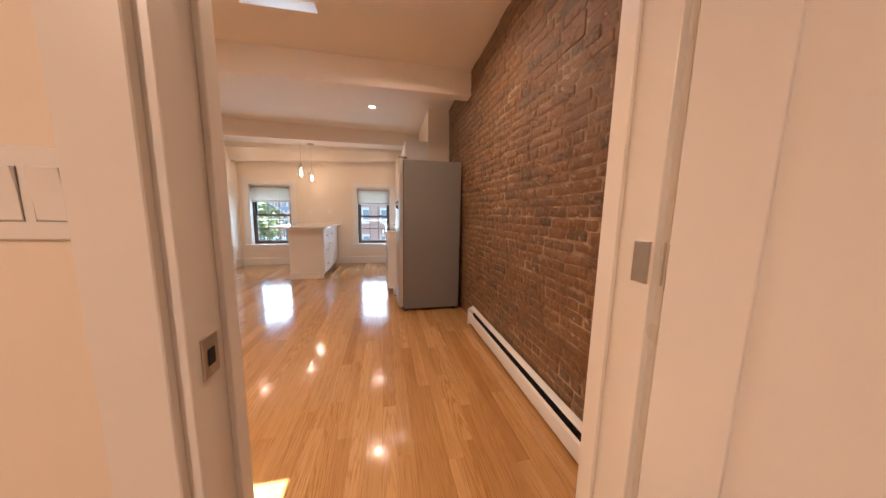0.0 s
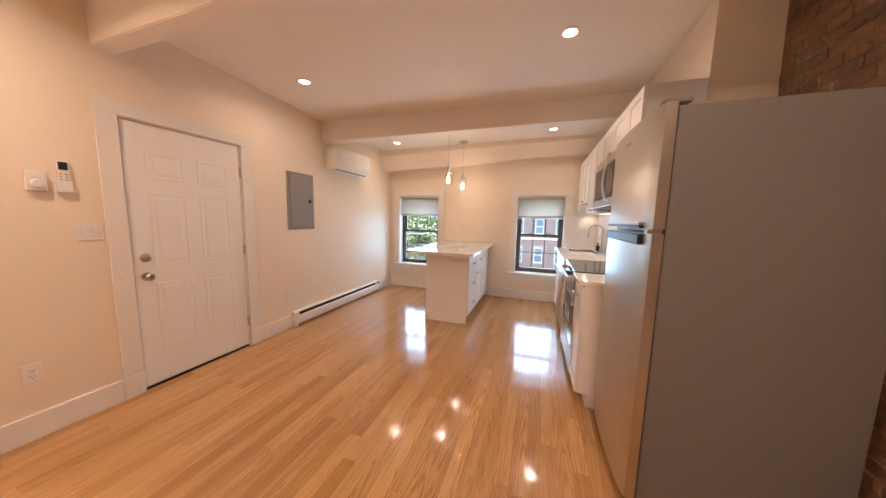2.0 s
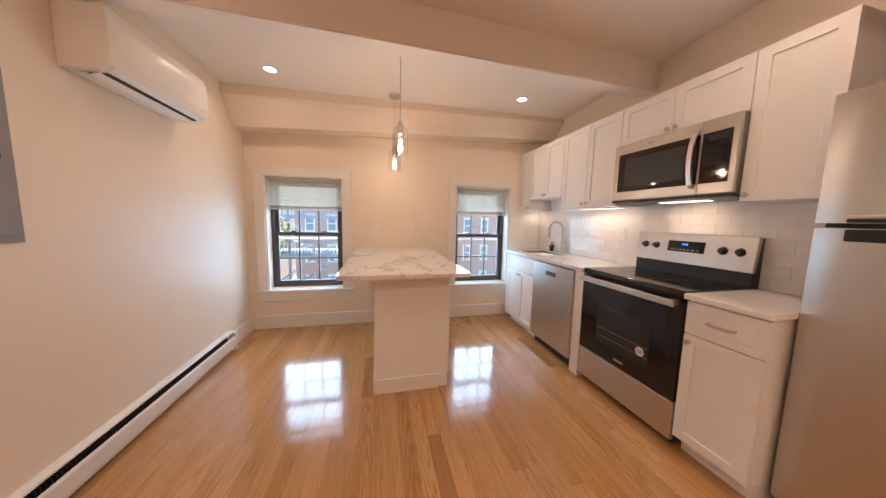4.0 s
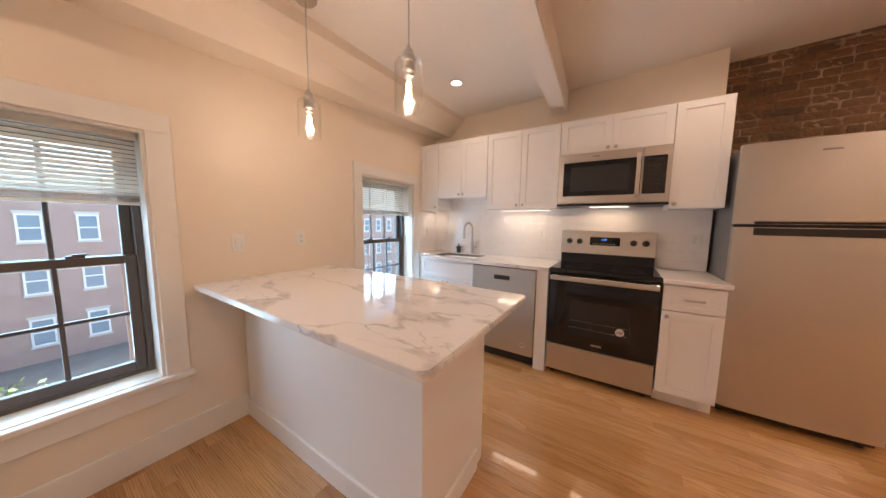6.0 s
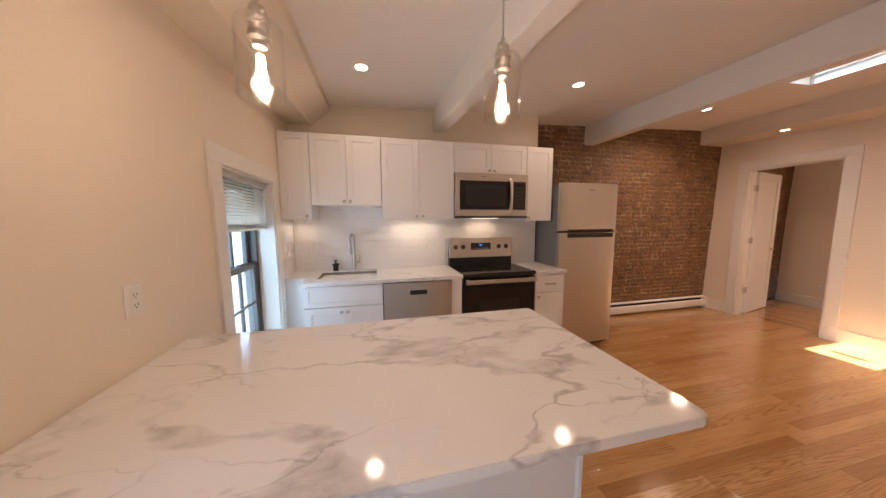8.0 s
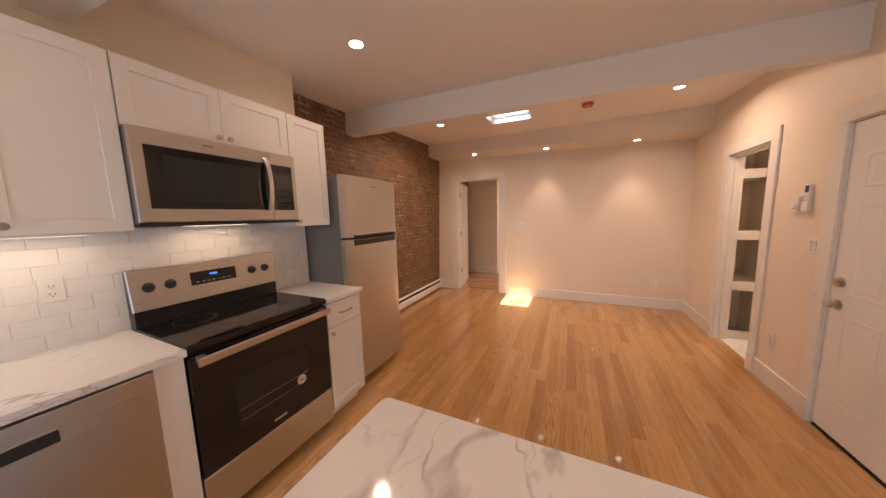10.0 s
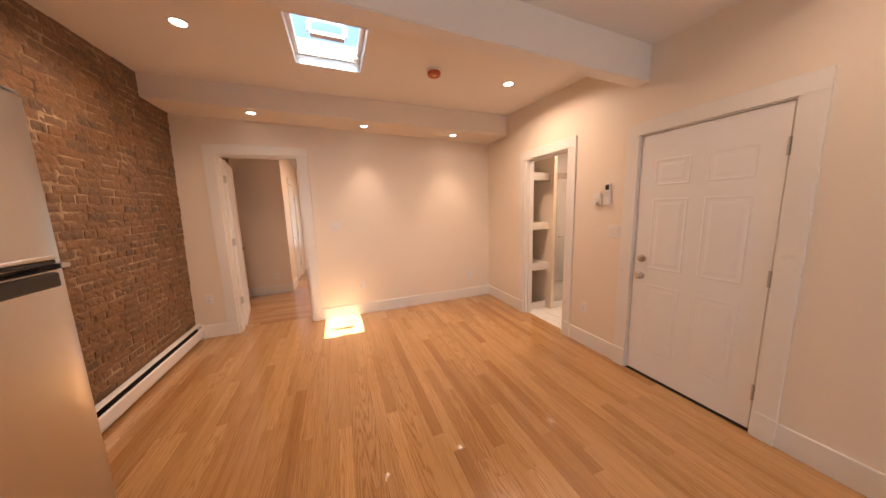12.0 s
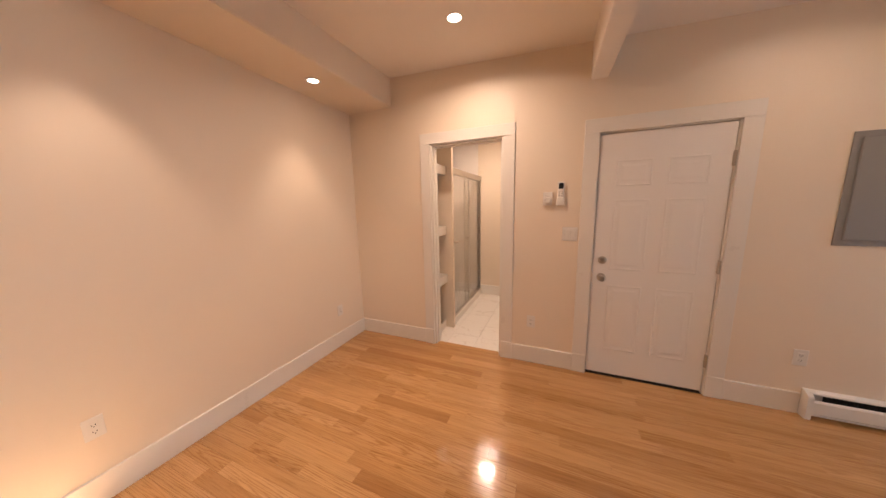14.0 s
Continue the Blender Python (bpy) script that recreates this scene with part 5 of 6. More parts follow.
rb = part("handset", moved(boxes((-0.026, 0.026, -0.085, 0.097, 0.003, 0.022), bevel=0.005, seg=2), Mt), M_PLASTIC, rm)
part("screen", moved(boxes((-0.018, 0.018, 0.04, 0.088, 0.0222, 0.0228)), Mt), M_BLACKP, rb, "dark screen")
part("buttons", moved(boxes(*[(u, u + 0.009, v, v + 0.006, 0.0222, 0.0234) for u in (-0.016, 0.006) for v in (-0.02, -0.004, 0.012)]), Mt), M_PANEL, rb)

# ---- bedroom beyond the doorway ----
bdoor = thing("bedroom_door", (1.12, 0.77, 0.0), "white painted panel door, standing open into the bedroom", "door", "", "structure")
Hn = Matrix.Translation((0.036, -0.006, 0)) @ Matrix.Translation((1.15, 0.768, 0)) @ pose(0, 0, 0, 0, 0, 11) @ Matrix.Translation((-1.15, -0.768, 0))
Mb2 = Hn @ face_x(1.112, 0.752, 0.015, -1)
lf = part("leaf", moved(shaker(0.78, 2.15, 0.118, 0.035, 0.009), Mb2), M_CAB, bdoor)
for z in (0.38, 1.15, 1.93):
    part("hinge", merged(tube([(1.189, 0.772, z - 0.045), (1.189, 0.772, z + 0.045)], 0.006, 8), moved(boxes((1.116, 1.15, 0.7522, 0.755, z - 0.045, z + 0.045)), Hn)), M_NICKEL, bdoor, "brushed nickel hinge")
part("lever", moved(merged(lathe([(0.0, 0), (0.028, 0), (0.028, 0.006), (0.011, 0.01), (0.011, 0.035), (0.0, 0.036)], face_x(1.112, 0.06, 0.99, -1), 20), tube([(1.078, 0.06, 0.99), (1.078, 0.165, 0.99)], 0.007, 8)), Hn), M_NICKEL, bdoor, "brushed nickel lever", True)

setting("wall_hall", boxes((0.805, XB, -0.96, -0.84, 0, TOP)), M_WALL, "cream wall facing the bedroom doorway")
CD = (-2.35, -1.55, 0.0, 2.1)
setting("wall_corridor", wall_x(0.805, 0.925, (-3.2, -0.96), (0, TOP), [CD]), M_WALL, "cream wall with a closet door")
BW = (-0.10, 0.70, 0.56, 2.0)
setting("wall_bedroom_end", wall_y(-3.4, -3.2, (-2.6, 1.0), (0, TOP), [BW]), M_WALL, "cream bedroom wall with a window")
setting("wall_bedroom_side", boxes((-2.6, -2.48, -3.2, YNB, 0, TOP)), M_WALL, "plain cream bedroom wall")
setting("bedroom_ceiling", boxes((-2.6, XB + 0.1, -3.4, YNB + 0.02, 2.62, 2.72)), M_CEIL, "plain bedroom ceiling", "ceiling")
baseboard("baseboard", "x", -0.84, 1, [(0.805, XB)])
baseboard("baseboard", "y", 0.805, -1, [(-1.44, -0.845), (-3.2, -2.46)])
baseboard("baseboard", "x", -3.2, 1, [(-2.4, 0.79)])
ccas = casing("closet_door_casing", "y", 0.805, -1, CD[:2], CD[3], 0.1, "flat white painted casing round the closet door")
cdoor = thing("closet_door", (0.83, -1.95, 0), "white painted panel closet door, closed", "door", "", "structure")
Mc = face_x(0.822, CD[1] - 0.004, 0.012, -1)
lf = part("leaf", moved(boxes((0, 0.792, 0, 2.08, -0.035, 0), bevel=0.002), Mc), M_CAB, cdoor)
for v0, v1 in ((0.2, 0.95), (1.1, 1.95)):
    part("panel", door_panels(Mc, [(0.12, 0.67, v0, v1)]), M_CAB, lf)
part("lever", merged(lathe([(0.0, 0), (0.028, 0), (0.028, 0.006), (0.011, 0.01), (0.011, 0.04), (0.0, 0.041)], Mc @ Matrix.Translation((0.07, 0.95, 0)), 20), moved(tube([(0.07, 0.95, 0.04), (0.18, 0.95, 0.04)], 0.007, 8), Mc)), M_NICKEL, cdoor, "brushed nickel lever", True)
for z in (0.3, 1.0, 1.8):
    part("hinge", tube([(0.815, CD[0] + 0.004, z - 0.05), (0.815, CD[0] + 0.004, z + 0.05)], 0.007, 8), M_NICKEL, cdoor, "brushed nickel hinge")
bw = thing("window_3", (0.3, -3.2, 0.56), "bronze double-hung bedroom window with a dark blind", "window", "", "structure")
part("sill", boxes((BW[0] - 0.12, BW[1] + 0.1, -3.2, -3.15, 0.53, 0.56), bevel=0.004), M_TRIM, bw)
part("apron", boxes((BW[0] - 0.1, BW[1] + 0.095, -3.2, -3.182, 0.43, 0.53), bevel=0.002), M_TRIM, bw)
for u0, u1 in ((BW[0] - 0.1, BW[0]), (BW[1], BW[1] + 0.1)):
    part("casing_leg", boxes((u0, u1, -3.2, -3.182, 0.56, 2.0), bevel=0.002), M_TRIM, bw)
part("casing_head", boxes((BW[0] - 0.1, BW[1] + 0.1, -3.2, -3.182, 2.0, 2.1), bevel=0.002), M_TRIM, bw)
part("window_frame", boxes((BW[0], BW[0] + 0.07, -3.36, -3.3, 0.56, 2.0), (BW[1] - 0.07, BW[1], -3.36, -3.3, 0.56, 2.0), (BW[0] + 0.07, BW[1] - 0.07, -3.36, -3.3, 0.56, 0.63), (BW[0] + 0.07, BW[1] - 0.07, -3.36, -3.3, 1.25, 1.31), (BW[0] + 0.07, BW[1] - 0.07, -3.36, -3.3, 1.94, 2.0), bevel=0.002), M_BRONZE, bw)
pn = part("pane", boxes((BW[0] + 0.06, BW[1] - 0.06, -3.331, -3.329, 0.62, 1.95)), M_PANE, bw)
pn.visible_shadow = False
bl3 = thing("window_blind", (0.3, -3.26, 2.0), "dark slatted blind drawn half down", "blind", "window blinds")
for i in range(24):
    z = 1.96 - 0.028 * i
    part("slat", boxes((BW[0] + 0.01, BW[1] - 0.01, -3.275, -3.252, z - 0.001, z + 0.0008)), M_PANEL, bl3)

# ---- bathroom ----
BX, BY1 = -4.27, 3.22
setting("bath_wall_back", boxes((BX - 0.1, BX, 0.9, BY1 + 0.1, 0, TOP)), M_WALL, "cream bathroom wall")
setting("bath_wall_side", boxes((BX, XL - 0.12, BY1, BY1 + 0.1, 0, TOP)), M_WALL, "cream bathroom wall behind the vanity")
setting("bath_ceiling", boxes((BX, XL - 0.119, 0.9, BY1, 2.5, 2.6)), M_CEIL, "plain bathroom ceiling", "ceiling")
setting("bath_subfloor", boxes((BX, XL - 0.06, 0.9, BY1, -0.12, -0.008)), M_GROUT, "grey grout bed under the bathroom tiles", "floor")
baseboard("baseboard", "y", BX, 1, [(1.9, BY1)])
sw = setting("shower_wall", boxes((BX, -2.93, 0.92, 1.0, 0, 2.5), (BX, BX + 0.012, 1.0, 1.88, 0, 2.5), (-2.94, -2.93, 1.0, 1.86, 0, 2.5)), M_TILE, "white glossy shower surround")
setting("shower_base", boxes((BX + 0.012, -2.94, 1.0, 1.86, 0.0, 0.06), (BX + 0.012, -2.94, 1.86, 1.94, 0.0, 0.09), bevel=0.006), M_PORC, "white shower tray with a curb", "shower tray")
sh = thing("shower_door", (-3.6, 1.9, 0.09), "sliding clear glass shower door in a nickel frame", "shower door")
part("header", boxes((BX + 0.012, -2.94, 1.875, 1.935, 1.86, 1.935), bevel=0.004), M_NICKEL, sh)
part("bottom_track", boxes((BX + 0.012, -2.94, 1.88, 1.93, 0.0905, 0.115), bevel=0.003), M_NICKEL, sh)
for x in (BX + 0.025, -2.953):
    part("side_rail", boxes((x - 0.012, x + 0.012, 1.885, 1.925, 0.115, 1.86), bevel=0.002), M_NICKEL, sh)
for a, b, y in ((BX + 0.04, -3.52, 1.893), (-3.62, -2.965, 1.917)):
    g = part("glass_panel", boxes((a, b, y - 0.003, y + 0.003, 0.116, 1.858)), M_SHOWER, sh, "clear glass panel")
    part("edge_strip", boxes((a - 0.008, a + 0.008, y - 0.006, y + 0.006, 0.116, 1.858), (b - 0.008, b + 0.008, y - 0.006, y + 0.006, 0.116, 1.858)), M_NICKEL, g)
part("towel_bar", tube([(-3.55, 1.92, 1.05), (-3.55, 1.965, 1.05), (-3.02, 1.965, 1.05), (-3.02, 1.92, 1.05)], 0.008, 10), M_CHROME, sh, "", True)
sv = thing("shower_valve", (-3.45, 1.0, 1.15), "round brushed nickel shower valve", "shower valve")
part("plate", lathe([(0.0, 0.012), (0.06, 0.01), (0.075, 0.001)], face_y(1.0, -3.45, 1.15, 1), 28), M_NICKEL, sv, "", True)
part("handle", lathe([(0.0, 0.055), (0.022, 0.053), (0.026, 0.03), (0.03, 0.012)], face_y(1.0, -3.45, 1.15, 1), 20), M_NICKEL, sv, "", True)
hd = thing("wall_shower", (-3.45, 1.05, 2.05), "brushed nickel shower on a short arm", "shower")
part("arm", tube([(-3.45, 1.0, 2.08), (-3.45, 1.06, 2.09), (-3.45, 1.12, 2.05)], 0.01, 10), M_NICKEL, hd, "", True)
part("head", lathe([(0.0, 0.0), (0.04, 0.0), (0.042, 0.012), (0.015, 0.06), (0.012, 0.08), (0.0, 0.081)], Matrix.Translation((-3.45, 1.16, 1.985)) @ pose(0, 0, 0, 40, 0, 0), 20), M_NICKEL, hd, "", True)
nic = thing("shelf_niche", (-2.75, 1.6, 0), "built-in niche with four thick white shelves beside the shower", "shelf")
part("partition", boxes((-2.93, -2.875, 1.0, 1.955, 0.0, 2.5), bevel=0.002), M_WALL, nic)
part("back_panel", boxes((-2.875, XL - 0.121, 1.36, 1.38, 0.0, 2.5)), M_WALL, nic)
for z in (0.635, 1.215, 1.89):
    part("shelf", boxes((-2.8745, XL - 0.122, 1.38, 1.885, z - 0.05, z + 0.05), bevel=0.003), M_TRIM, nic)
part("kick", boxes((-2.8745, XL - 0.122, 1.84, 1.855, 0.0, 0.1), bevel=0.002), M_TRIM, nic)

van = thing("bathroom_vanity", (-3.17, 3.0, 0), "white bathroom vanity with an oversized basin top", "vanity")
VX0, VX1, VY = -3.45, -2.88, 2.77
part("body", boxes((VX0, VX1, VY + 0.002, BY1, 0.085, 0.73), bevel=0.003), M_CAB, van)
arch = [(VX0, 0.0), (VX0 + 0.06, 0.0), (VX0 + 0.075, 0.03), (VX0 + 0.13, 0.058), (VX0 + 0.285, 0.068), (VX1 - 0.13, 0.058), (VX1 - 0.075, 0.03), (VX1 - 0.06, 0.0), (VX1, 0.0), (VX1, 0.13), (VX0, 0.13)]
part("apron", prism(arch, "y", VY - 0.012, VY + 0.001), M_CAB, van)
part("side_foot", boxes((VX0, VX0 + 0.02, VY + 0.002, BY1, 0.0, 0.084), (VX1 - 0.02, VX1, VY + 0.002, BY1, 0.0, 0.084)), M_CAB, van)
for u0 in (VX0 + 0.01, (VX0 + VX1) / 2 + 0.002):
    do = part("door", moved(shaker(0.27, 0.53, 0.045, 0.016), face_y(VY - 0.0165, u0, 0.145, -1)), M_CAB, van)
for x in (-3.195, -3.135):
    part("knob", knob(face_y(VY - 0.0165, x, 0.60, -1), 0.014, 0.028), M_NICKEL, van, "", True)
bs = lathe([(0.30, 0.84), (0.315, 0.852), (0.315, 0.87), (0.29, 0.87), (0.25, 0.80), (0.1, 0.765), (0.0, 0.76)], Matrix.Translation((-3.165, 2.96, 0)) @ Matrix.Diagonal((1.03, 0.86, 1, 1)), 40)
part("basin", merged(bs, lathe([(0.2, 0.731), (0.27, 0.77), (0.30, 0.84)], Matrix.Translation((-3.165, 2.96, 0)) @ Matrix.Diagonal((1.03, 0.86, 1, 1)), 40)), M_PORC, van, "glossy white ceramic basin", True)
part("back_deck", boxes((-3.47, -2.86, 3.05, BY1 - 0.001, 0.7305, 0.868), bevel=0.012, seg=2), M_PORC, van)

toi = thing("toilet", (-3.86, 2.8, 0), "white two-piece ceramic toilet with the lid closed", "toilet")


def loft(rings, steps=28):
    """Rings of (centre y, half width x, half length y, z) joined to a body round x = -3.86."""
    bm = bmesh.new()
    rr = []
    for cy, hx, hy, z in rings:
        rr.append([bm.verts.new((-3.86 + hx * math.cos(2 * math.pi * k / steps), cy + hy * math.sin(2 * math.pi * k / steps), z)) for k in range(steps)])
    for a, b in zip(rr, rr[1:]):
        for k in range(steps):
            bm.faces.new((a[k], a[(k + 1) % steps], b[(k + 1) % steps], b[k]))
    bm.faces.new(rr[0][::-1])
    bm.faces.new(rr[-1])
    bmesh.ops.recalc_face_normals(bm, faces=bm.faces[:])
    return bm


part("bowl", loft([(2.66, 0.115, 0.27, 0.0), (2.66, 0.11, 0.265, 0.04), (2.655, 0.10, 0.25, 0.12), (2.645, 0.115, 0.26, 0.22), (2.63, 0.165, 0.28, 0.32), (2.63, 0.182, 0.285, 0.385), (2.63, 0.18, 0.283, 0.4)]), M_PORC, toi, "", True)
part("seat", loft([(2.625, 0.186, 0.29, 0.402), (2.625, 0.19, 0.295, 0.41), (2.625, 0.186, 0.29, 0.418)]), M_PORC, toi, "", True)
part("lid", loft([(2.625, 0.184, 0.288, 0.421), (2.625, 0.19, 0.294, 0.43), (2.625, 0.18, 0.284, 0.44), (2.625, 0.1, 0.18, 0.443)]), M_PORC, toi, "", True)
part("deck", boxes((-4.04, -3.68, 2.86, 3.19, 0.36, 0.41), bevel=0.015, seg=2), M_PORC, toi)
part("trapway", loft([(2.98, 0.10, 0.2, 0.0), (2.98, 0.095, 0.19, 0.2), (2.98, 0.12, 0.2, 0.36)]), M_PORC, toi, "", True)
part("tank", boxes((-4.07, -3.65, 3.0, 3.2, 0.412, 0.76), bevel=0.015, seg=2), M_PORC, toi)
part("tank_lid", boxes((-4.08, -3.64, 2.99, 3.205, 0.761, 0.795), bevel=0.01, seg=2), M_PORC, toi)
part("flush_lever", tube([(-3.68, 2.999, 0.71), (-3.68, 2.98, 0.71), (-3.75, 2.975, 0.70)], 0.006, 8), M_CHROME, toi)
bl = new("lamp", bpy.data.lights.new("lamp", "AREA"))
bl.data.shape, bl.data.size, bl.data.energy, bl.data.color = "DISK", 0.2, 2.4, WARM
bl.matrix_world = Matrix.Translation((-3.4, 2.25, 2.48))
bc = thing("bath_ceiling_light", (-3.4, 2.25, 2.5), "round white bathroom ceiling light, on", "ceiling light")
part("lens", lathe([(0.0, -0.006), (0.1, -0.006), (0.12, 0.0)], Matrix.Translation((-3.4, 2.25, 2.5)), 28), M_LED, bc, "", True)
# unseen lamp and glowing disc, added to brighten bedroom and hall
hl = new("lamp", bpy.data.lights.new("lamp", "AREA"))
hl.data.shape, hl.data.size, hl.data.energy, hl.data.color = "DISK", 0.2, 6.0, WARM
hl.matrix_world = Matrix.Translation((-0.6, -1.2, 2.6))
bc = thing("bedroom_fill_light", (-0.6, -1.2, 2.62), "unseen round ceiling light, added to brighten the bedroom", "ceiling light")
part("lens", lathe([(0.0, -0.006), (0.1, -0.006), (0.12, 0.0)], Matrix.Translation((-0.6, -1.2, 2.62)), 28), M_LED, bc, "", True)


# ---- outside ----
M_GROUND = paint("bright_gravel", (0.2, 0.185, 0.165), 0.9, 9, 0.6, 0.5)
M_FBRICK = paint("far_brick", (0.50, 0.335, 0.28), 0.85, 12, 0.2, 0.3)
M_STONE = paint("lintel_stone", (0.6, 0.56, 0.5), 0.8, 20, 0.1, 0.1)
M_FWIN = mat("far_window_glass", (0.22, 0.29, 0.34), 0.1)
M_DECK = paint("grey_deck_paint", (0.27, 0.32, 0.37), 0.6, 20, 0.1, 0.1)
M_LEAF = mat("leaf_green", (0.10, 0.16, 0.03), 0.6)
_n = Net(M_LEAF)
_g = _n.node("ShaderNodeNewGeometry")
_n.color(_n.ramp(_g.outputs["Random Per Island"], [(0.0, (0.06, 0.085, 0.025)), (0.6, (0.14, 0.17, 0.05)), (1.0, (0.26, 0.25, 0.09))]))
_n.b.inputs["Transmission Weight"].default_value = 0.0
M_BARK = paint("bark", (0.09, 0.07, 0.05), 0.9, 14, 0.5, 0.3)
GZ = -7.2
setting("ground", boxes((-400, 400, -400, 400, GZ - 0.5, GZ)), M_GROUND, "pale gravel yard reaching far out", "ground")
setting("house_wall_below", boxes((-9, 9, YW + 0.02, YW + 0.25, GZ, -0.16)), M_FBRICK, "brick wall of the house below the windows")
# overhang out of view, added to stop direct sun through the windows
setting("sun_block_eaves", boxes((-5.2, 2.2, YW + 0.02, YW + 1.7, 2.86, 3.0)), M_TRIM, "unseen eaves added to keep direct sun off the windows", "eaves")


def apartment(x0, x1, y, z1, cols, rows, first, step, pitch, label):
    """A brick block facing the house: wall, cornice and single windows."""
    b = thing("apartment_building", ((x0 + x1) / 2, y, GZ), label, "building", "buildings outside")
    part("wall", boxes((x0, x1, y, y + 8, GZ, z1)), M_FBRICK, b)
    part("cornice", boxes((x0 - 0.2, x1 + 0.2, y - 0.3, y + 8, z1, z1 + 0.35), bevel=0.05), M_STONE, b)
    for i in range(cols):
        for j in range(rows):
            x, z = first[0] + i * step, first[1] + j * pitch
            w = part("window", boxes((x - 0.44, x + 0.44, y - 0.06, y - 0.002, z, z + 0.1), (x - 0.44, x + 0.44, y - 0.06, y - 0.002, z + 1.5, z + 1.6), (x - 0.44, x - 0.35, y - 0.06, y - 0.002, z + 0.1, z + 1.5), (x + 0.35, x + 0.44, y - 0.06, y - 0.002, z + 0.1, z + 1.5), (x - 0.35, x + 0.35, y - 0.05, y - 0.002, z + 0.76, z + 0.84)), M_TRIM, b)
            part("pane", boxes((x - 0.35, x + 0.35, y - 0.02, y - 0.001, z + 0.1, z + 1.5)), M_FWIN, w)
            part("lintel", boxes((x - 0.5, x + 0.5, y - 0.04, y - 0.002, z + 1.6, z + 1.78), (x - 0.5, x + 0.5, y - 0.1, y - 0.002, z - 0.12, z - 0.002)), M_STONE, w)
    return b


apartment(-9.0, 34.0, 33.0, 2.9, 20, 3, (-7.6, -6.2), 2.05, 3.05, "red brick apartment block with rows of white sash windows")
apartment(-40.0, -13.0, 40.0, 3.3, 10, 3, (-37.0, -4.4), 2.4, 3.05, "lower red brick block behind the trees")

# grey back porches with stairs
po = thing("back_porch", (-6.5, 25.0, GZ), "grey wooden back porches with stairs and lattice rails", "porch")
for k in range(4):
    z = GZ + 0.6 + k * 2.6
    part("deck", boxes((-10.0, -3.4, 23.2, 26.95, z, z + 0.22)), M_DECK, po)
    part("top_rail", boxes((-10.0, -3.4, 23.2, 23.3, z + 1.05, z + 1.15), (-10.0, -9.9, 23.3, 26.9, z + 1.05, z + 1.15), (-3.5, -3.4, 23.3, 26.9, z + 1.05, z + 1.15)), M_DECK, po)
    part("balusters", boxes(*[(-9.9 + 0.2 * i, -9.85 + 0.2 * i, 23.22, 23.27, z + 0.22, z + 1.05) for i in range(32)]), M_DECK, po)
for x in (-10.0, -6.8, -3.55):
    part("post", boxes((x, x + 0.16, 23.25, 23.41, GZ, GZ + 9.6)), M_DECK, po)
for k in range(3):
    z = GZ + 0.82 + k * 2.6
    sgn = 1 if k % 2 else -1
    xa = -7.2 if sgn > 0 else -4.6
    part("stair", boxes(*[(min(xa + sgn * 0.26 * i, xa + sgn * 0.26 * (i + 1)), max(xa + sgn * 0.26 * i, xa + sgn * 0.26 * (i + 1)), 22.0, 23.1, z + 0.18 * i, z + 0.18 * i + 0.05) for i in range(14)]), M_DECK, po)
    part("stair_rail", tube([(xa, 22.0, z + 0.95), (xa + sgn * 3.6, 22.0, z + 0.95 + 2.5)], 0.05, 6), M_DECK, po)

# balcony railing and a low wooden stair nearer the house
fe = thing("fire_escape", (-1.0, YW + 1.0, -0.4), "thin dark iron fire escape railing outside the windows", "railing")
part("rail", tube([(-3.4, YW + 1.25, 0.98), (1.9, YW + 1.25, 0.98)], 0.012, 8), M_NICKEL, fe)
part("lower_rail", tube([(-3.4, YW + 1.25, -0.05), (1.9, YW + 1.25, -0.05)], 0.012, 8), M_BRONZE, fe)
for i in range(9):
    x = -3.3 + i * 0.64
    part("upright", tube([(x, YW + 1.25, -0.3), (x, YW + 1.25, 0.98)], 0.012, 6), M_FBRICK, fe)
part("grating", boxes(*[(-3.4, 1.9, YW + 0.3 + 0.1 * i, YW + 0.33 + 0.1 * i, -0.34, -0.31) for i in range(10)]), M_BRONZE, fe)
part("bracket", boxes((-3.3, -3.22, YW + 0.25, YW + 1.3, -0.4, -0.34), (1.7, 1.78, YW + 0.25, YW + 1.3, -0.4, -0.34)), M_BRONZE, fe)


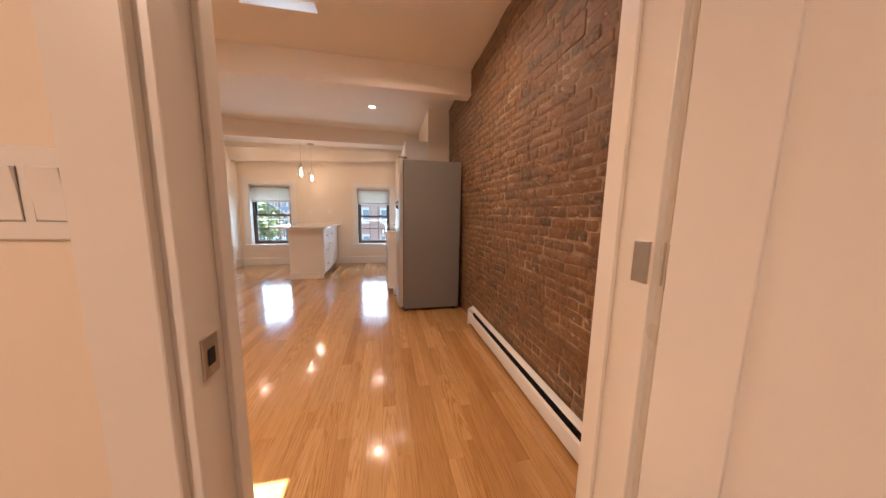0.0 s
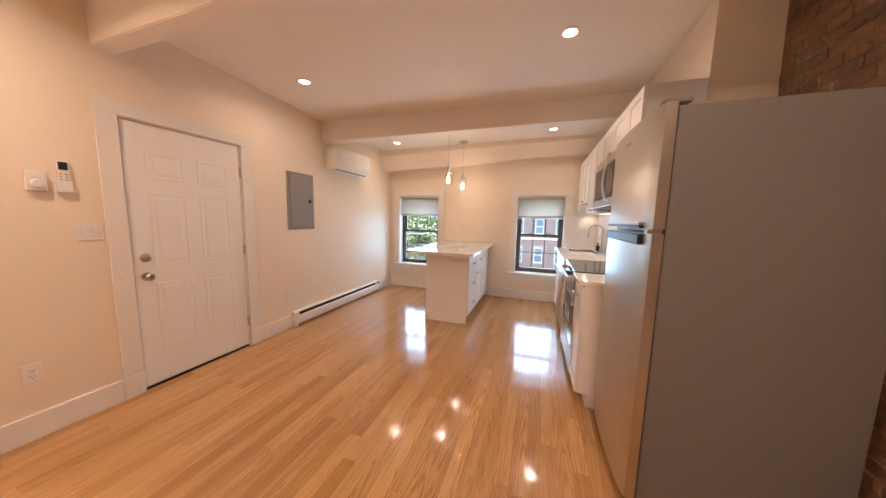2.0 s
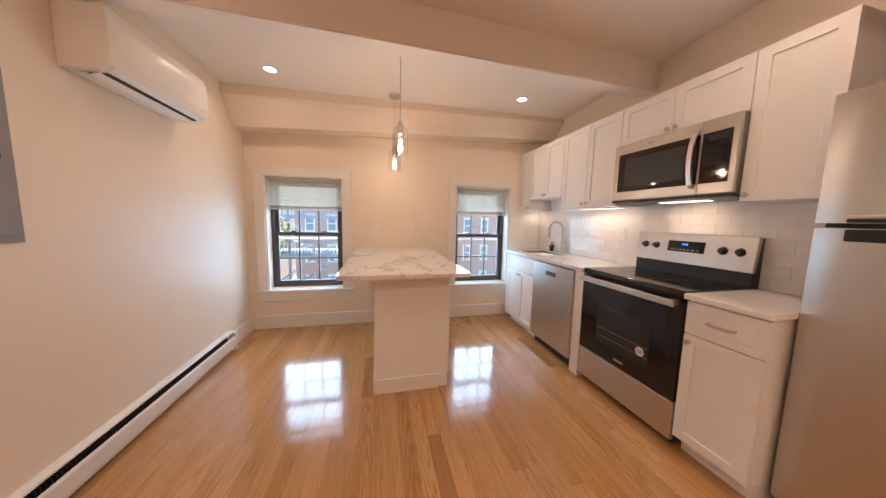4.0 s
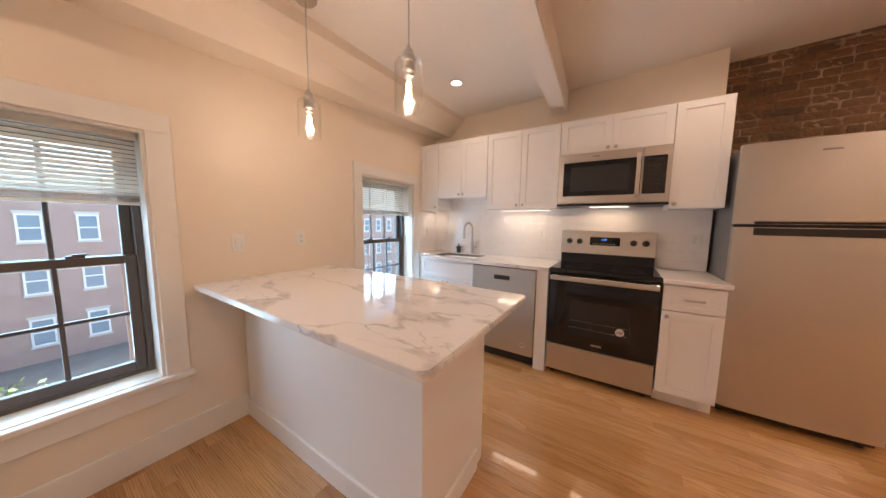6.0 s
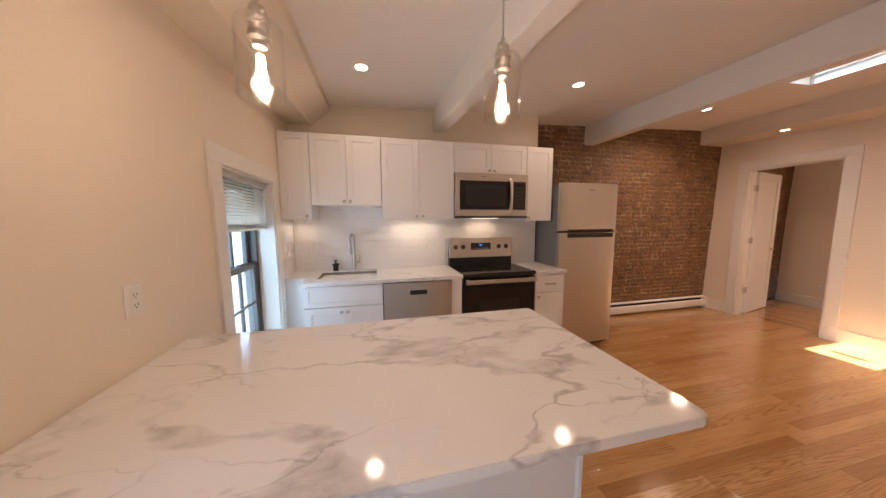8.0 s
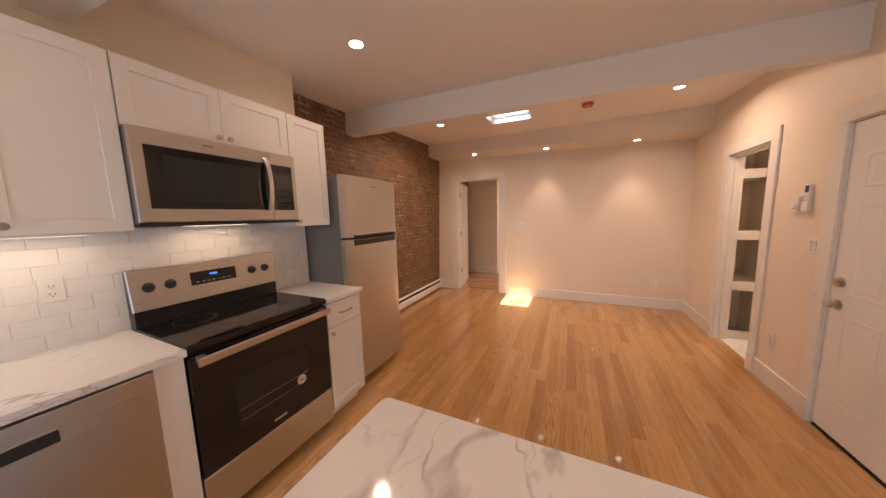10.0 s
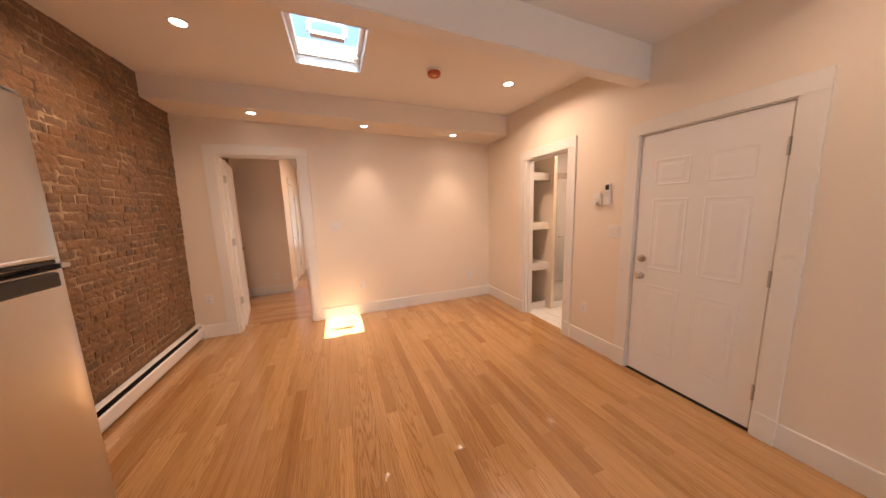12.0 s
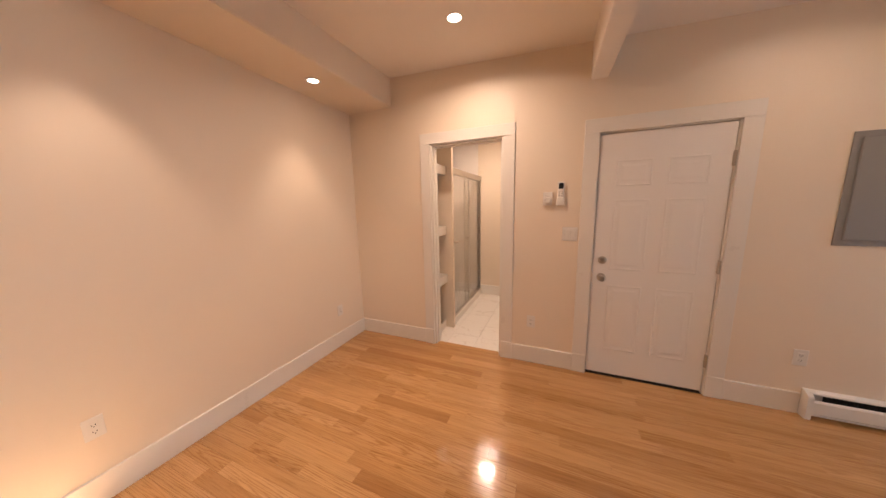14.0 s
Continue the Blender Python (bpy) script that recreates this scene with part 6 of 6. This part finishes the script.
def tree(x, y, h, spread, seed, label):
    t = thing("tree", (x, y, GZ), label, "tree", "trees outside")
    rg_ = random.Random(seed)
    limbs = [tube([(x, y, GZ), (x + 0.1, y, GZ + h * 0.3), (x + 0.05, y + 0.1, GZ + h * 0.55), (x, y, GZ + h * 0.85)], 0.16, 8)]
    ends = []
    for i in range(9):
        a = rg_.uniform(0, 6.28)
        z0 = GZ + h * rg_.uniform(0.3, 0.7)
        e = (x + spread * 0.75 * math.cos(a), y + spread * 0.75 * math.sin(a), z0 + h * rg_.uniform(0.1, 0.3))
        limbs.append(tube([(x, y, z0), ((x + e[0]) / 2, (y + e[1]) / 2, (z0 + e[2]) / 2 + 0.2), e], 0.05, 6))
        ends.append(e)
    part("trunk", merged(*limbs), M_BARK, t)
    verts, faces = [], []
    ends.append((x, y, GZ + h * 0.9))
    for e in ends:
        for c in range(7):
            cx, cy, cz = (e[i] + rg_.gauss(0, spread * 0.26) for i in range(3))
            for _ in range(70):
                p = Vector((cx + rg_.gauss(0, 0.33), cy + rg_.gauss(0, 0.33), cz + rg_.gauss(0, 0.25)))
                u = Vector((rg_.gauss(0, 1), rg_.gauss(0, 1), rg_.gauss(0, 1))).normalized() * 0.13
                w = u.orthogonal().normalized() * 0.07
                k = len(verts)
                verts += [p - u, p + w, p + u, p - w]
                faces.append((k, k + 1, k + 2, k + 3))
    me = bpy.data.meshes.new("crown")
    me.from_pydata(verts, [], faces)
    me.materials.append(M_LEAF)
    cr = new("crown", me)
    me.transform(Matrix.Translation(-Vector(t.location)))
    cr.parent = t
    tagged(cr, "sunlit green leaves", kind="stuff")


tree(-8.2, 18.5, 9.6, 2.1, 3, "leafy green yard tree in sunlight")
tree(-12.2, 21.0, 10.0, 2.6, 5, "leafy green yard tree in sunlight")
tree(-16.5, 21.0, 9.5, 2.8, 8, "leafy green yard tree in sunlight")
tree(-3.2, 20.5, 2.4, 1.2, 12, "low green shrub beside the porches")

# ---- bathroom and kitchen tiles ----
grid = thing("bathroom_floor", (0, 0, 0), "white marble-look tiles with grey veins in running bond", "floor", "", "structure")
tw, tl = 0.305, 0.61
for i in range(int((BY1 - 0.95) / tw) + 1):
    y0 = BY1 - tw * (i + 1)
    off = (i % 2) * tl / 2
    k = -1
    while True:
        x0 = BX + off + k * tl
        k += 1
        a, b = max(x0, BX), min(x0 + tl, XL - 0.062)
        if a > XL - 0.08:
            break
        if b - a < 0.03 or y0 + tw < 1.5:
            continue
        part("tile", boxes((a + 0.0012, b - 0.0012, y0 + 0.0012, y0 + tw - 0.0012, -0.008, 0.0), bevel=0.0008), M_MTILE, grid)

TH, TL = 0.0762, 0.1524
wall_grout = boxes((XK - 0.003, XK - 0.0005, YKE, YW, CT, ZU1 - 0.6))
part("grout", wall_grout, M_GROUT, wall_k)
part("grout", boxes((0.835, XK - 0.003, YW - 0.003, YW - 0.0005, CT, ZU0)), M_GROUT, wall_k)
tile_meshes = {}


def tile(a, b, z0, z1, onwest):
    key = (round(b - a, 4), round(z1 - z0, 4), onwest)
    if key not in tile_meshes:
        g = 0.0005
        w, h = b - a, z1 - z0
        if onwest:
            bm = boxes((-0.0075, -0.0005, g, w - g, g, h - g), bevel=0.0007)
        else:
            bm = boxes((g, w - g, -0.0075, -0.0005, g, h - g), bevel=0.0007)
        tile_meshes[key] = mesh_of("tile", bm, M_TILE)
    ob = new("tile", tile_meshes[key])
    ob.location = (XK, a, z0) if onwest else (a, YW, z0)
    ob.parent = wall_k


for i in range(9):
    z0 = CT + i * TH
    if z0 > 1.61:
        break
    z1 = min(z0 + TH, 1.612)
    off = (i % 2) * TL / 2
    k = 0
    while True:
        a = YKE - off + k * TL
        k += 1
        b = min(a + TL, YW - 0.008)
        a = max(a, YKE)
        if a > YW - 0.02:
            break
        if b - a < 0.012 or (z0 > ZU0 + 0.02 and not 6.2 < (a + b) / 2 < 6.9):
            continue
        tile(a, b, z0, z1, True)
    if z0 < ZU0:
        k = 0
        while True:
            a = 0.835 - off + k * TL
            k += 1
            b = min(a + TL, XK - 0.008)
            a = max(a, 0.835)
            if a > XK - 0.02:
                break
            if b - a > 0.012:
                tile(a, b, z0, min(z0 + TH, ZU0), False)

# ---- oak floor boards ----
floor = thing("floor", (0, 0, 0), "glossy lacquered oak strip floor running to the windows", "floor", "", "structure")
rb_ = random.Random(11)
BWID = 0.0826
lengths = (0.45, 0.62, 0.8, 1.0, 1.25, 1.55)
board_meshes = {}


def board_bm(w, l, along):
    g, c = 0.0002, 0.0005
    d = (g, w - g, g, l - g) if along == "y" else (g, l - g, g, w - g)
    bm = bmesh.new()
    x0, x1, y0, y1 = d
    lo = [bm.verts.new(p) for p in ((x0, y0, -0.018), (x1, y0, -0.018), (x1, y1, -0.018), (x0, y1, -0.018))]
    md = [bm.verts.new(p) for p in ((x0, y0, -c), (x1, y0, -c), (x1, y1, -c), (x0, y1, -c))]
    hi_ = [bm.verts.new(p) for p in ((x0 + c, y0 + c, 0), (x1 - c, y0 + c, 0), (x1 - c, y1 - c, 0), (x0 + c, y1 - c, 0))]
    for a, b in ((lo, md), (md, hi_)):
        for k in range(4):
            bm.faces.new((a[k], a[(k + 1) % 4], b[(k + 1) % 4], b[k]))
    bm.faces.new(hi_)
    return bm


rest, count = [], 0
x = XL
while x < XB + 0.03:
    w = min(BWID, XB + 0.035 - x)
    y = YNB - 0.12 - rb_.uniform(0, 0.6)
    while y < YW - 0.005:
        l = rb_.choice(lengths)
        y0, y1 = max(y, YNB - 0.035), min(y + l, YW)
        y += l
        if y1 - y0 < 0.02:
            continue
        if y0 < YN and not (BED[0] - 0.02 < x + w / 2 < BED[1] + 0.02):
            y0 = YN
        if y1 - y0 < 0.02:
            continue
        if count < 300 and -2.2 < x < 1.3 and y1 > 1.2 and y0 < 5.3:
            key = (round(w, 4), round(y1 - y0, 3))
            if key not in board_meshes:
                board_meshes[key] = mesh_of("board", board_bm(w, y1 - y0, "y"), M_OAK)
            ob = new("board", board_meshes[key])
            ob.location = (x, y0, 0)
            ob.parent = floor
            count += 1
        else:
            rest.append((x, y0, w, y1 - y0, "y"))
    x += BWID
def joined(rows, name, material, parent):
    vs, fs = [], []
    for x, y, w, l, along in rows:
        b = board_bm(w, l, along)
        b.verts.index_update()
        k = len(vs)
        vs += [(v.co.x + x, v.co.y + y, v.co.z) for v in b.verts]
        fs += [[k + v.index for v in f.verts] for f in b.faces]
        b.free()
    me = bpy.data.meshes.new(name)
    me.from_pydata(vs, [], fs)
    me.materials.append(material)
    ob = new(name, me)
    ob.parent = parent
    tagged(ob, kind="stuff")


joined(rest, "outer_boards", M_OAK, floor)
bfloor = thing("bedroom_floor", (0, 0, 0), "lacquered oak boards running across the bedroom", "floor", "", "structure")
rows = []
y = YNB - 0.035
while y > -3.2:
    x = -2.5 - rb_.uniform(0, 0.5)
    while x < XB:
        l = rb_.choice(lengths)
        x0, x1 = max(x, -2.48), min(x + l, XB)
        if x1 - x0 > 0.02:
            rows.append((x0, y - BWID, BWID, x1 - x0, "x"))
        x += l
    y -= BWID
joined(rows, "cross_boards", M_OAKX, bfloor)
setting("bedroom_subfloor", boxes((-2.6, XB + 0.2, -3.4, YN - 0.2, -0.15, -0.02)), M_DARK, "dark subfloor under the bedroom boards", "floor")
setting("threshold", boxes((XL - 0.062, XL - 0.002, BATH[0] + 0.018, BATH[1] - 0.018, -0.018, 0.001), bevel=0.001), M_OAK, "oak threshold strip under the bathroom door", "threshold")

# ---- bricks ----
rk = random.Random(5)
brick_meshes = {}


def brick_bm(l, h, seed):
    """A rough brick face: a 4 x 3 grid of points, pushed about, with worn edges."""
    r_ = random.Random(seed)
    bm = bmesh.new()
    nu, nv = 8, 3
    gridv = [[None] * (nv + 1) for _ in range(nu + 1)]
    for i in range(nu + 1):
        for j in range(nv + 1):
            u, v = i / nu, j / nv
            edge = i in (0, nu) or j in (0, nv)
            d = (0.0022 if edge else -0.001) + r_.uniform(-0.0009, 0.0009)
            if r_.random() < 0.06:
                d += r_.uniform(0.003, 0.007)
            y = l * u + r_.uniform(-0.0012, 0.0012)
            z = h * v + r_.uniform(-0.0014, 0.0014)
            if i in (0, nu) and j in (0, nv):
                y += (0.0025 if i == 0 else -0.0025)
                z += (0.002 if j == 0 else -0.002)
            gridv[i][j] = bm.verts.new((d, y, z))
    for i in range(nu):
        for j in range(nv):
            bm.faces.new((gridv[i][j], gridv[i][j + 1], gridv[i + 1][j + 1], gridv[i + 1][j]))
    rim = [gridv[i][0] for i in range(nu + 1)] + [gridv[nu][j] for j in range(1, nv + 1)] + [gridv[i][nv] for i in range(nu - 1, -1, -1)] + [gridv[0][j] for j in range(nv - 1, 0, -1)]
    back = [bm.verts.new((0.03, q.co.y, q.co.z)) for q in rim]
    for k in range(len(rim)):
        bm.faces.new((rim[k], rim[(k + 1) % len(rim)], back[(k + 1) % len(rim)], back[k]))
    return bm


vs, fs = [], []
count = 0
course = 0.0615
row = 0
z = 0.004
while z < 2.93:
    h = course - rk.uniform(0.004, 0.012)
    header_row = row % 7 == 5
    L0 = 0.088 if header_row else 0.172
    y = -0.9 - rk.uniform(0, 0.2)
    while y < YKE - 0.01:
        l = L0 * rk.uniform(0.88, 1.1)
        if rk.random() < 0.07 and not header_row:
            l *= 0.55
        a, b = y, min(y + l, YKE - 0.002)
        y += l + rk.uniform(0.004, 0.016)
        if b - a < 0.03:
            continue
        kl = 0.172 if (b - a) > 0.125 else 0.088
        key = (kl, rk.randrange(14))
        dx, dz, tilt_ = rk.uniform(-0.004, 0.003), rk.uniform(-0.003, 0.003), rk.uniform(-1.4, 1.4)
        near = count < 300 and a > YN and b < 2.6 and 0.6 < z < 1.95
        if near:
            if key not in brick_meshes:
                brick_meshes[key] = mesh_of("brick", brick_bm(kl, 0.052, int(key[0] * 1000) * 31 + key[1]), M_BRICK)
            ob = new("brick", brick_meshes[key])
            ob.matrix_basis = Matrix.Translation((brick_x(z) + dx, a, z + dz)) @ pose(0, 0, 0, tilt_, -1.55, 0) @ Matrix.Diagonal((1, (b - a) / kl, h / 0.052, 1))
            ob.parent = wall_b
            count += 1
        else:
            bm = brick_bm(b - a, h, int(key[0] * 1000) * 31 + key[1])
            bm.verts.index_update()
            k = len(vs)
            vs += [(p.co.x + brick_x(z + p.co.z) + dx, p.co.y + a, p.co.z + z + dz) for p in bm.verts]
            fs += [[k + p.index for p in f.verts] for f in bm.faces]
            bm.free()
    z += course
    row += 1
me = bpy.data.meshes.new("outer_bricks")
me.from_pydata(vs, [], fs)
me.materials.append(M_BRICK)
ob = new("outer_bricks", me)
ob.parent = wall_b
tagged(ob, kind="stuff")
